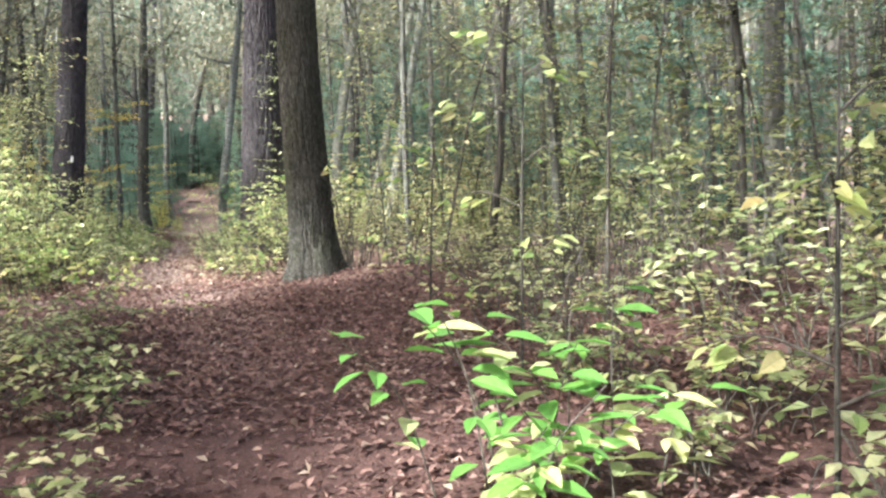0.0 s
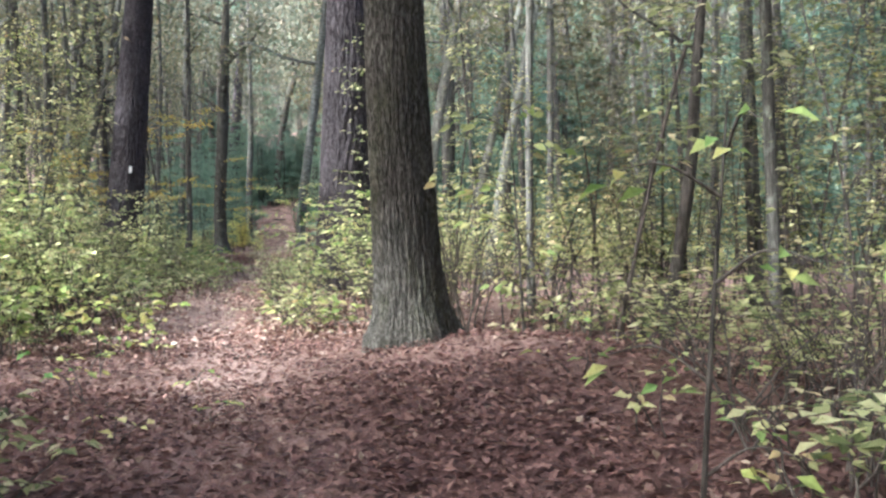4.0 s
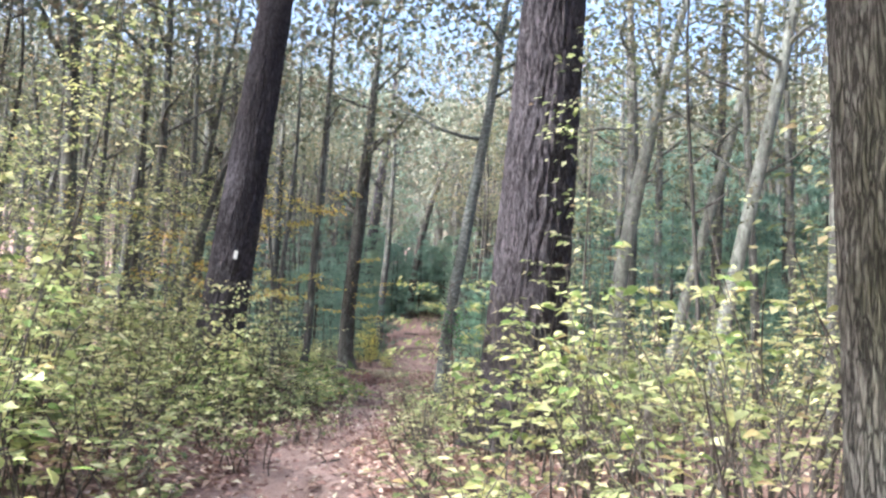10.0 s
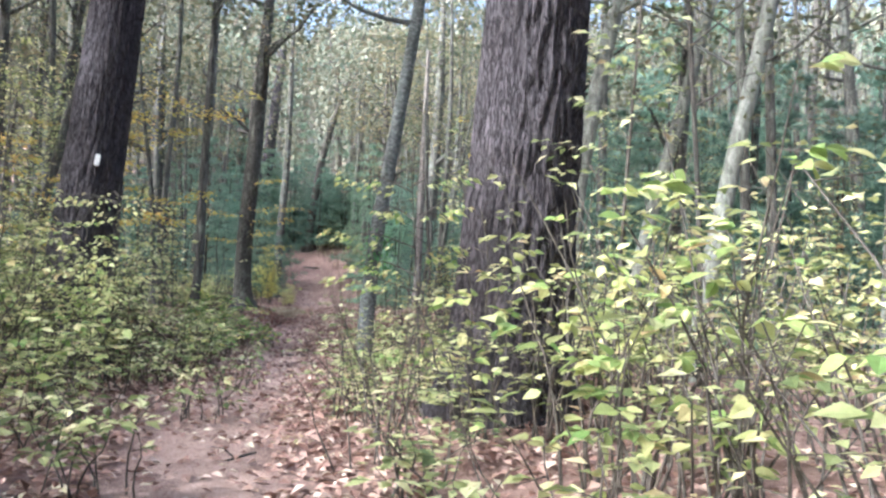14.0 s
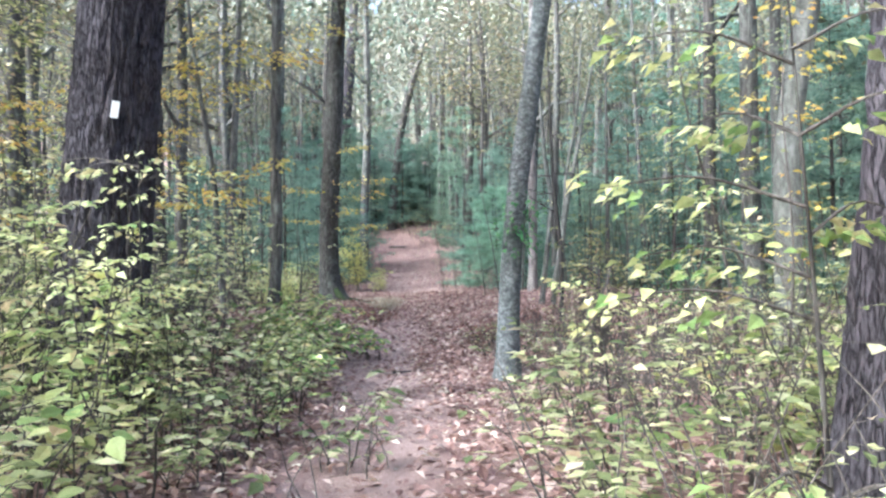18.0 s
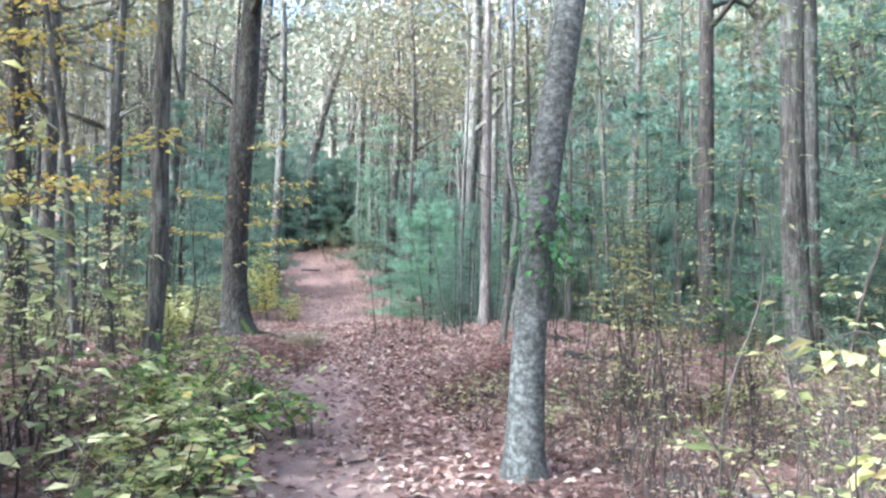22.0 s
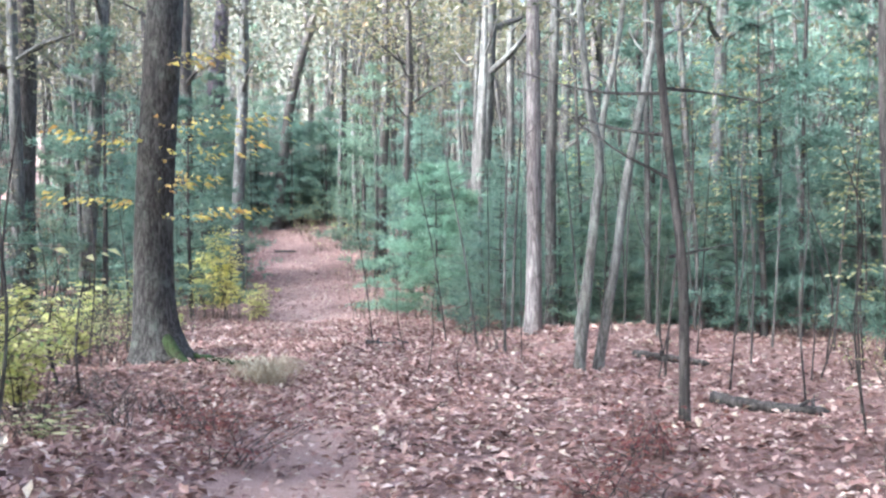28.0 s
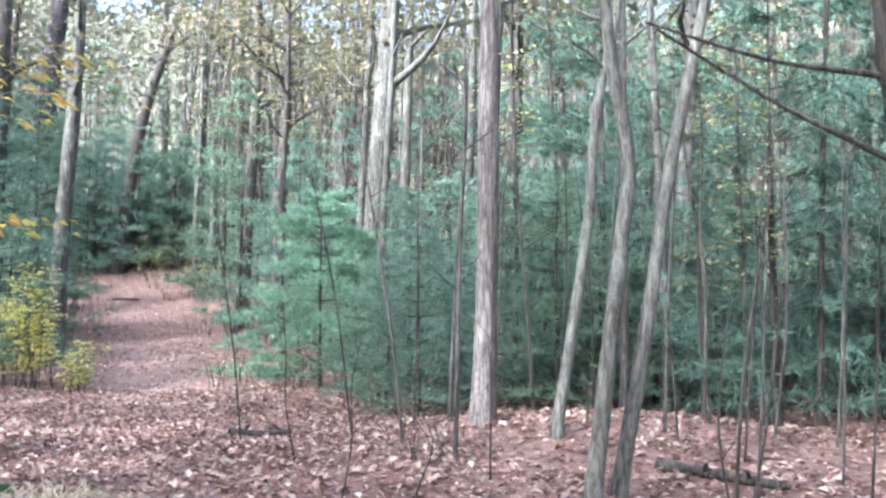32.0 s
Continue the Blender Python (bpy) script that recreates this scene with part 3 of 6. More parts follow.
for i, (x, y, lx, ly, r) in enumerate(PALE):
    tree("pale_tree", straight(x, y, lx, ly, r, 13), BARK_PALE, "slender pale grey trunk that leans over the thicket", "tree", 20 + i, 0.002, 12, 24, 40, 0.2, 6, 6.5, 2.2, group="leaning pale trees", per=110)
tree("forest_tree", straight(-4.0, 42.8, 0.01, 0, 0.115, 13), BARK_MAPLE, "grey-brown trunk close behind the bare dead one", "tree", 12, 0.004, 16, 20, 34, 0.3, 6, 5.5, 2.0, group="trees of the wood", per=100)
tree("dead_tree", [(-4.58, 40.0, 0, 0.135), (-4.53, 39.99, 1.5, 0.12), (-4.5, 39.99, 3.9, 0.115), (-4.42, 40.1, 9, 0.06)], BARK_DEAD, "bare pinkish-brown trunk with peeling bark", "tree", 7, 0.010, 22, 40, 60, 0.15, 3, 5, 1.2, per=20, blob=0.3)
for i, nd in enumerate(([(-4.2, 37.2, 0, 0.075), (-4.07, 37.17, 1.1, 0.066), (-3.95, 37.15, 2.1, 0.062), (-3.89, 37.13, 2.8, 0.06), (-4.05, 37.16, 4.0, 0.05), (-4.2, 37.2, 7, 0.02)],
                        [(-3.93, 37.39, 0, 0.07), (-3.68, 37.33, 1.4, 0.062), (-3.48, 37.28, 2.7, 0.056), (-3.12, 37.19, 4.4, 0.045), (-2.6, 37.1, 7, 0.02)],
                        [(-3.96, 39.2, 0, 0.065), (-3.78, 39.16, 1.1, 0.058), (-3.6, 39.13, 2.3, 0.055), (-3.51, 39.11, 3.4, 0.05), (-3.2, 39.05, 5.0, 0.04), (-3, 39, 7.5, 0.02)])):
    tree("sapling", nd, BARK_SAPLING, "thin mottled grey sapling in a crooked clump", "sapling", 30 + i, 0.0, 10, 14, 40, 0.2, 5, 3.6, 0.9, group="crooked clump of saplings", per=30, blob=0.35, size=0.09)
S1 = tree("sapling", [(-3.62, 34.01, 0, 0.052), (-3.61, 34.0, 1.4, 0.046), (-3.67, 34.03, 2.2, 0.042), (-3.76, 34.06, 3.4, 0.037), (-3.8, 34.2, 6, 0.015)], BARK_DARK, "thin dark sapling with long bare side branches", "sapling", 34, 0.0, 10, 14, 40, 0.2, 2, 4.0, 1.0, per=16, blob=0.3, size=0.09, rise=0.1)
for z, ends in ((3.15, ((-0.7, 0.3, 0.10), (-1.5, 0.6, 0.42))), (2.75, ((-0.5, 0.2, 0.12), (-1.0, 0.5, 0.38))), (2.35, ((-0.45, 0.2, 0.3), (-0.95, 0.5, 0.75))), (3.2, ((0.5, 0.3, 0.0), (1.1, 0.4, -0.1))), (1.6, ((0.3, 0.2, 0.05), (0.7, 0.3, 0.12)))):
    v, f = tube(smooth_line([(-0.1, 0.03, z, 0.018)] + [(-0.1 + a_, 0.03 + b_, z + c_, 0.012 - 0.005 * k) for k, (a_, b_, c_) in enumerate(ends)], 8), 6)
    part("limb", mesh_of("limb", v, f, BARK_DARK, True), S1)
tree("sapling", [(3.25, 9.6, 0, 0.075), (3.41, 9.57, 0.95, 0.066), (3.53, 9.54, 1.8, 0.062), (3.60, 9.52, 2.8, 0.055), (3.8, 9.5, 5, 0.03), (3.9, 9.5, 7, 0.01)], BARK_DARK, "dark crooked sapling in the thicket", "sapling", 35, 0.0, 10, 14, 40, 0.2, 6, 2.6, 1.0, leaf=LEAF_SHRUB, per=60, blob=0.4, size=0.09)
L1 = tree("sapling", [(-9.41, 29.28, 0, 0.06), (-9.47, 29.25, 0.9, 0.055), (-9.55, 29.2, 2.6, 0.05), (-9.78, 29.07, 4.5, 0.035), (-10, 29, 7, 0.012)], BARK_MAPLE, "thin forked grey-brown sapling", "sapling", 36, 0.0, 10, 14, 40, 0.2, 6, 2.4, 1.1, leaf=LEAF_GOLD, per=60, blob=0.35, size=0.09)
FORK = tree("leaning_tree", [(-15.3, 70, 0, 0.30), (-14.8, 70, 4.5, 0.26), (-14.15, 70, 7.9, 0.24), (-12.8, 70, 12.1, 0.19), (-11.6, 70, 16, 0.1)], BARK_DARK, "dark forked trunk that leans across the sky gap", "tree", 8, 0, 20, 16, 30, 0.3, 6, 9, 3.0)
for rows in (((1.6, 10.2, 0.17), (1.7, 11.8, 0.15), (1.3, 13.4, 0.12), (0.9, 16.5, 0.06)), ((2.3, 11.6, 0.12), (3.4, 13.0, 0.09), (4.9, 14.2, 0.04))):
    v, f = tube(smooth_line([(x, 0, z, r) for x, z, r in rows], 12), 9)
    part("limb", mesh_of("limb", v, f, BARK_DARK, True), FORK)
tree("pine_tree", straight(-16.8, 62, 0.10, 0.0, 0.46, 20, 0), BARK_PINE, "tall purplish pine trunk on the slope", "tree", 9, 0.02, 40, 60, 60, 0.3, 10, 10, 3.0, NEEDLE, 70, 0.2, 0.6, True)
tree("mossy_tree", straight(3.8, 45.6, -0.02, 0, 0.33, 15), BARK_DARK, "thick dark trunk with a mossy foot among young pines", "tree", 10, 0.012, 34, 60, 60, 0.4, 7, 6.5, 3.0)
MID = [(0.11, 37.4, -0.01, 0.03, 0.185, "d"), (0.21, 32.5, -0.025, 0, 0.2, "m"), (-18.2, 50, 0, 0, 0.40, "d"), (-15.5, 40.3, 0, 0, 0.21, "m"), (-14.8, 46.4, 0.045, 0, 0.19, "p"), (10.7, 34, 0.04, 0, 0.13, "p"),
       (-12.5, 28.05, -0.02, 0, 0.135, "m"), (-14.7, 34.2, -0.03, 0, 0.13, "p"), (-12.6, 29.0, 0.22, 0, 0.12, "p"), (-12.6, 52, 0.02, 0, 0.2, "m"), (-7.6, 55, 0, 0, 0.17, "d"),
       (-5.3, 46.5, 0.01, 0, 0.07, "p"), (-2.2, 50, 0.02, 0, 0.2, "d"), (-11.65, 67.5, 0, 0, 0.11, "m"), (-9.0, 60, 0.02, 0, 0.22, "d"), (-12.2, 36.2, 0.03, 0, 0.10, "p"), (-17.0, 36.5, 0.18, 0, 0.17, "m")]
KIND = {"d": (BARK_DARK, "dark straight forest trunk among the undergrowth"), "m": (BARK_MAPLE, "grey-brown forest trunk among the undergrowth"), "p": (BARK_ASH, "pale slender forest trunk among the undergrowth")}
for i, (x, y, lx, ly, r, k) in enumerate(MID):
    tree("forest_tree", straight(x, y, lx, ly, r, 13 + (i * 37 % 5)), KIND[k][0], KIND[k][1], "tree", 50 + i, 0.004, 16, 20, 34, 0.3, 7, 5.5, 2.4, group="trees of the wood", per=120)


# ---- the wood round about: copies of a few trees ----
wood = np.random.default_rng(11)
KINDS = []
for i in range(8):
    mat_ = (BARK_DARK, BARK_MAPLE, BARK_ASH, BARK_MAPLE)[i % 4]
    r = (0.07, 0.10, 0.09, 0.16, 0.20, 0.12, 0.14, 0.24)[i]
    lean_ = wood.normal(size=2) * 0.035
    px, py = ((-20, -7), (-16, 9), (13, 3), (-12, 14), (15, 12), (-18, 20), (13, 19), (-20, 28))[i]
    KINDS.append(tree("forest_tree", straight(px, py, lean_[0], lean_[1], r, 11 + i % 4 * 1.6, wood.normal() * 0.25), mat_, ("dark", "grey-brown", "pale grey", "mottled brown")[i % 4] + " slender trunk with a thin yellow-green crown", "tree", 100 + i, 0, 16, 10, 16, 0.25, 8, 3.8 + i % 3, 2.6, group="trees of the wood", per=105, size=0.17, blob=0.9))
TREES = [(o.location.x, o.location.y) for o in scene.objects if o.parent is None and o.get("category") in ("tree", "sapling")]


def clear(x, y, gap):
    return all((x - a) ** 2 + (y - b_) ** 2 > gap * gap for a, b_ in TREES)


def in_gap(x, y):
    """Whether a crown at x, y would fill the gap through which the sun reaches the oak's foot or the lit stretch of path."""
    for ax, ay, wide in ((-0.5, 8.4, 2.6), (2.5, -0.2, 3.6), (-4.6, 11.6, 4.6)):
        dx, dy = x - ax, y - ay
        h = math.hypot(SUN.x, SUN.y)
        along, across = (dx * SUN.x + dy * SUN.y) / h, (dx * SUN.y - dy * SUN.x) / h
        if 4 < along < 23 and abs(across) < wide:
            return True
    return False


count = 0
while count < 130:
    y = wood.uniform(-16, 105) if count % 4 else wood.uniform(-12, 45)
    x = float(track_x(y)) + (wood.normal() * (15 if y < 60 else 24) if count % 4 else -wood.uniform(9, 21))
    off = abs(x - float(track_x(y)))
    if off < (8.0 if y < 50 else 3.0) or not clear(x, y, 1.4) or in_gap(x, y):
        continue
    TREES.append((x, y))
    src = KINDS[wood.integers(0, 8)]
    sc = wood.uniform(0.85, 1.25)
    o = copy_thing(src, pose(*on_ground(x, y), 0, 0, wood.uniform(0, 360)))
    o.scale = (sc, sc, sc * (wood.uniform(0.9, 1.1) if count % 4 else 1.5))
    count += 1

# Unseen trees behind the start, added so their crowns shade it.
for i in range(16):
    x, y = wood.uniform(-13, -2.5), wood.uniform(-15, -4.5)
    if clear(x, y, 1.2) and not in_gap(x, y):
        TREES.append((x, y))
        o = copy_thing(KINDS[(3, 4, 7)[i % 3]], pose(*on_ground(x, y), 0, 0, wood.uniform(0, 360)))
        o.scale = (1.3, 1.3, 1.0)
for i in range(10):
    x, y = wood.uniform(-30, -12), wood.uniform(38, 60)
    if clear(x, y, 1.2) and not in_gap(x, y):
        TREES.append((x, y))
        o = copy_thing(KINDS[(3, 4, 7, 6)[i % 4]], pose(*on_ground(x, y), 0, 0, wood.uniform(0, 360)))
        o.scale = (1.15, 1.15, 1.15)
# More unseen trees round the start, widened to shade its floor.
for x, y in ((-1.8, -9.0), (5.5, -6.0), (-1.6, -12.0), (4.6, -9.0), (6.8, -3.2), (-7.6, -1.8), (1.2, -11.5), (8.2, -7.5)):
    TREES.append((x, y))
    o = copy_thing(KINDS[(3, 4, 7)[int(x) % 3]], pose(*on_ground(x, y), 0, 0, wood.uniform(0, 360)))
    o.scale = (1.5, 1.5, 1.05)
for x, y in ((-2.4, 41.5), (-1.2, 43), (0.2, 41.2), (1.4, 44.2), (2.6, 40.4), (-3.2, 44.6), (3.9, 42.6), (-1.9, 46.4), (1.0, 47.2), (5.2, 39.2)):
    TREES.append((x, y))
    o = copy_thing(KINDS[(0, 1, 5, 0)[int(y * 7) % 4]], pose(*on_ground(x, y), 0, 0, wood.uniform(0, 360)))
    sc = wood.uniform(0.42, 0.7)
    o.scale = (sc, sc, sc * 1.5)
for k, (x, y) in enumerate(((2.6, 25.5), (3.9, 28.2), (2.2, 30.2), (5.0, 25.4), (4.2, 31.5), (6.2, 29.2))):
    TREES.append((x, y))
    o = copy_thing(KINDS[(1, 5, 3)[k % 3]], pose(*on_ground(x, y), 0, 0, 70 * k))
    o.scale = (0.95, 0.95, 0.9)
thin = 0
while thin < 62:
    y = wood.uniform(4, 75)
    off = wood.uniform(4.5, 16) * (1 if wood.random() < 0.5 else -1)
    x = float(track_x(y)) + off
    if not clear(x, y, 1.0) or in_gap(x, y) or (26 < y < 47 and -8 < off < 9):
        continue
    TREES.append((x, y))
    o = copy_thing(KINDS[(0, 1, 2, 5)[wood.integers(0, 4)]], pose(*on_ground(x, y), 0, 0, wood.uniform(0, 360)))
    sc = wood.uniform(0.5, 0.8)
    o.scale = (sc, sc, sc * 1.35)
    thin += 1

# ---- distant woods on all sides ----
fr = np.random.default_rng(12)
n = 220000
g = 2900
ca, cr, ch = fr.uniform(0, 2 * np.pi, g), fr.uniform(48, 118, g), fr.random(g)
ca[: g // 2] = np.pi / 2 + 0.05 + fr.normal(size=g // 2) * 0.48
k = fr.integers(0, g, n)
X = -5 + cr[k] * np.cos(ca[k]) + fr.normal(size=n) * 1.1
Y = 28 + cr[k] * np.sin(ca[k]) + fr.normal(size=n) * 1.1
off = np.abs(X - track_x(Y))
Z = ground_z(X, Y) + 0.3 + (13 + 0.2 * cr[k]) * ch[k] ** 1.1 + fr.normal(size=n) * 0.9
near = fr.uniform(15, 46, (34000, 1)) * np.ones((1, 2))
na = fr.uniform(0, 2 * np.pi, 34000)
NX, NY = -5 + near[:, 0] * np.cos(na), 30 + near[:, 0] * np.sin(na)
nk = (np.abs(NX - track_x(NY)) > 13) & (np.sin(NX * 0.9) * np.sin(NY * 0.7 + 1) + fr.normal(size=34000) * 0.4 > 0) & ((NY > 24) | (fr.random(34000) < 0.4))
NX, NY = NX[nk], NY[nk]
X, Y, off = np.append(X, NX), np.append(Y, NY), np.append(off, NX * 0 + 13)
Z = np.append(Z, ground_z(NX, NY) + fr.uniform(3.2, 12, len(NX)))
tk = fr.integers(0, 520, 46000)
ta, tr, tz = fr.normal(size=520) * 0.55 + np.pi / 2 + 0.1, fr.uniform(38, 80, 520), fr.uniform(0.12, 0.40, 520)
TX = -4 + tr[tk] * np.cos(ta[tk]) + fr.normal(size=46000) * 1.3
TY = 26 + tr[tk] * np.sin(ta[tk]) + fr.normal(size=46000) * 1.3
X, Y, off = np.append(X, TX), np.append(Y, TY), np.append(off, TX * 0 + 13)
Z = np.append(Z, 2 + tr[tk] * tz[tk] + 3 + fr.normal(size=46000) * 0.7)
keep = ((off > 3) | (Y > 76)) & (Z > ground_z(X, Y) + 0.2)
keep &= shading(np.stack([X, Y, Z], 1))
X, Y, Z = X[keep], Y[keep], Z[keep]
n = len(X)
v, f = flakes(np.stack([X, Y, Z], 1), pick(fr, n), pick(fr, n) * 0.7 + [0, 0, 1], fr.uniform(0.14, 0.36, n), 0.6)
tagged(new("far_foliage", mesh_of("far_foliage", v, f, LEAF_FAR)), "distant hazy mass of yellow-green forest leaves", "foliage", "", "stuff")
CROWD = {"far_trunks": ([], BARK_DARK, "distant crowd of thin dark trunks and forked limbs"), "far_pale_trunks": ([], BARK_ASH, "distant crowd of thin pale grey trunks and forked limbs")}
for i in range(2900):
    a_, r_ = fr.uniform(0, 2 * np.pi), fr.uniform(42, 115) if i < 1400 else fr.uniform(14, 42)
    if i >= 2000:
        a_, r_ = np.pi / 2 + 0.05 + fr.normal() * 0.42, fr.uniform(34, 100)
    x, y = -5 + r_ * math.cos(a_), 28 + r_ * math.sin(a_)
    if abs(x - float(track_x(y))) < (12.5 if 1400 <= i < 2000 else 3.5):
        continue
    z, r = float(ground_z(x, y)), fr.uniform(0.05, 0.17)
    crowd = CROWD["far_pale_trunks" if i % 5 < 1 else "far_trunks"][0]
    u0, u1 = fr.normal() * 0.45, fr.normal() * 1.2
    crowd.append(tube([(x, y, z - 0.2, r), (x + u0, y, z + 6, r * 0.8), (x + u1, y, z + 17, r * 0.3)], 5))
    for q in range(3):
        h = fr.uniform(3.5, 11)
        sx, w = x + np.interp(h, (0, 6, 17), (0, u0, u1)), fr.normal() * 1.3
        crowd.append(tube([(sx, y, z + h, r * 0.4), (sx + w * 0.5, y + fr.normal() * 0.5, z + h + 1.2, r * 0.28), (sx + w, y + fr.normal() * 0.8, z + h + fr.uniform(1.8, 4), 0.012)], 3))
for nm, (pieces, mt, lb) in CROWD.items():
    v, f = join(pieces)
    tagged(new(nm, mesh_of(nm, v, f, mt, True)), lb, "trees", "", "stuff")


# ---- a backdrop ring beyond the last trees, added to cover the bright low sky ----
hr = np.random.default_rng(14)
ha_ = np.linspace(0, 2 * np.pi, 481)[:-1]
ht = 55 + 3 * np.sin(ha_ * 7) + 2 * np.sin(ha_ * 19 + 1) + hr.normal(size=480) * 1.6
rows = []
for u in np.linspace(0, 1, 9):
    rr = 122 + 40 * u + hr.normal(size=480) * 1.2
    rows.append(np.stack([-5 + rr * np.cos(ha_), 28 + rr * np.sin(ha_), -6 + (ht + 6) * u], 1))
hi, hj = np.meshgrid(np.arange(8), np.arange(480), indexing="ij")
hk = (hj + 1) % 480
hq = np.stack([hi * 480 + hk, hi * 480 + hj, (hi + 1) * 480 + hj, (hi + 1) * 480 + hk], -1).reshape(-1, 4)
tagged(new("backdrop", mesh_of("backdrop", np.vstack(rows), hq, BACKDROP_WOODS, True)), "added backdrop in hazy grey-green, coloured like far woods to cover the low sky", "hillside", "", "structure")


# ---- canopy leaves added overhead to block the sun, open over the sunny spots ----
cn = np.random.default_rng(13)
g, n = 1900, 70000
cx, cy, cz = cn.uniform(-82, 12, g), cn.uniform(-16, 88, g), cn.uniform(10.5, 16.5, g)
k = cn.integers(0, g, n)
kc = cn.integers(0, 900, 46000)
bx, by, bz = cn.uniform(-15, 16, 900)[kc] + cn.normal(size=46000) * 0.9, cn.uniform(-7, 78, 900)[kc] + cn.normal(size=46000) * 0.9, cn.uniform(11, 17, 900)[kc] + cn.normal(size=46000) * 0.45
# Unseen dense patches, shifted up-sun to shade chosen stretches of floor.
for m_, (u0, u1, v0, v1) in ((16000, (-8, 10, 27, 46)), (5000, (1.6, 6, 9.9, 14)), (7000, (-2, 5, -3, 7)), (15000, (-28, -15, 16, 60)), (9000, (-23, -8, 58, 80))):
    bx, by, bz = np.append(bx, cn.uniform(u0, u1, m_)), np.append(by, cn.uniform(v0, v1, m_)), np.append(bz, cn.uniform(11, 17, m_))
bx, by = bx + SUN.x / SUN.z * bz, by + SUN.y / SUN.z * bz
# Unseen leaves straight above, to darken the start and the path's far end.
for m_, (u0, u1, v0, v1) in ((26000, (-8, 11, -12, 6)), (3500, (-25, -4, 60, 80))):
    bx, by, bz = np.append(bx, cn.uniform(u0, u1, m_)), np.append(by, cn.uniform(v0, v1, m_)), np.append(bz, cn.uniform(9, 15, m_))
P = np.stack([cx[k], cy[k], cz[k]], 1) + cn.normal(size=(n, 3)) * [1.25, 1.25, 0.5]
P = np.vstack([P, np.stack([bx, by, bz], 1)])
n = len(P)
P[:, 2] += np.interp(P[:, 1], RISE_Y, RISE_Z)
hx, hy = P[:, 0] - SUN.x / SUN.z * P[:, 2], P[:, 1] - SUN.y / SUN.z * P[:, 2]
keep = ((hy > 12) | (cn.random(n) < 0.8)) & ((hx > -14) | (cn.random(n) < 0.72))
keep &= shading(P)
P = P[keep]
n = len(P)
v, f = flakes(P, pick(cn, n), pick(cn, n) * 0.7 + [0, 0, 1], cn.uniform(0.17, 0.36, n), 0.62)
tagged(new("canopy_foliage", mesh_of("canopy_foliage", v, f, LEAF_FAR)), "high yellow-green canopy leaves, mostly out of view, added to shade the wood", "foliage", "", "stuff")


# ---- shrubs and understorey ----
def sprays(rng, ln, count, low, reach, leaf_len, per):
    """Flat sprays of leaves on twigs that leave a stem: twig tubes, leaf feet and directions."""
    tubes, P, D = [], [], []
    for k in range(count):
        s = rng.uniform(low, 1.0) * (len(ln) - 1.001)
        i = int(s)
        p0 = ln[i, :3] + (ln[i + 1, :3] - ln[i, :3]) * (s - i)
        b_ = rng.random() * 2 * np.pi
        tw = np.array([math.cos(b_), math.sin(b_), rng.uniform(-0.12, 0.4)])
        L = reach * rng.uniform(0.4, 1.1)
        if k % 2 == 0:
            tubes.append(tube([(*p0, 0.0038), (*(p0 + tw * L), 0.0014)], 3))
        for q in range(max(2, int(per * rng.uniform(0.6, 1.3)))):
            u = rng.uniform(0.2, 1.0)
            side = np.array([-tw[1], tw[0], 0]) * (1 if q % 2 else -1)
            P.append(p0 + tw * L * u + side * rng.uniform(0, 0.25) * L)
            D.append(tw * 0.7 + side * rng.uniform(0.2, 1.0) + rng.normal(size=3) * 0.2 + [0, 0, -0.15])
    return tubes, P, D


def shrub_arrays(rng, height, width, stems, leaf_len, density, flat=0.5, per=5, low=0.25):
    tubes, P, D = [], [], []
    for _ in range(stems):
        a = rng.random() * 2 * np.pi
        foot = rng.normal(size=2) * 0.12 * width
        h = height * rng.uniform(0.55, 1.05)
        out = width * rng.uniform(0.15, 0.6)
        pts = []
        for s in np.linspace(0, 1, 5):
            pts.append((foot[0] + math.cos(a) * out * s ** 1.5 + rng.normal() * 0.03, foot[1] + math.sin(a) * out * s ** 1.5 + rng.normal() * 0.03, h * s - 0.04 * (s == 0), (0.009 - 0.0065 * s) * (0.6 + height * 0.3)))
        ln = smooth_line(pts, 7)
        tubes.append(tube(ln, 4))
        t_, p_, d_ = sprays(rng, ln, int(density * h), low, 0.12 + 0.14 * width, leaf_len, per)
        tubes += t_
        P += p_
        D += d_
    P, D = np.array(P), np.array(D)
    n = len(P)
    nn = np.array([0, 0, 1.0]) + pick(rng, n) * flat
    return join(tubes), (fine_leaves if leaf_len >= 0.12 else leaves)(P, D, nn, leaf_len * rng.uniform(0.55, 1.25, n), 0.6)


def shrub(name, place, label, rng, height, width, stems, leaf_len, density, leaf, group="", flat=0.5, per=5, low=0.25, category="shrub"):
    t = thing(name, place, label, category, group)
    (sv, sf), (lv, lf) = shrub_arrays(rng, height, width, stems, leaf_len, density, flat, per, low)
    tagged(part("branchwork", mesh_of("branchwork", sv, sf, BARK_TWIG, True), t), kind="stuff")
    tagged(part("foliage", mesh_of("foliage", lv, lf, leaf), t), kind="stuff")
    if leaf_len >= 0.12:
        return t
    five = lv.reshape(-1, 5, 3)
    ARRAYS[t.name] = ((sv, sf[: max(24, len(sf) // 3)]), (five[:, [0, 1, 4, 3]].reshape(-1, 3), (np.arange(len(five))[:, None, None] * 4 + np.array([[0, 2, 1], [0, 3, 2]])).reshape(-1, 3)))
    return t


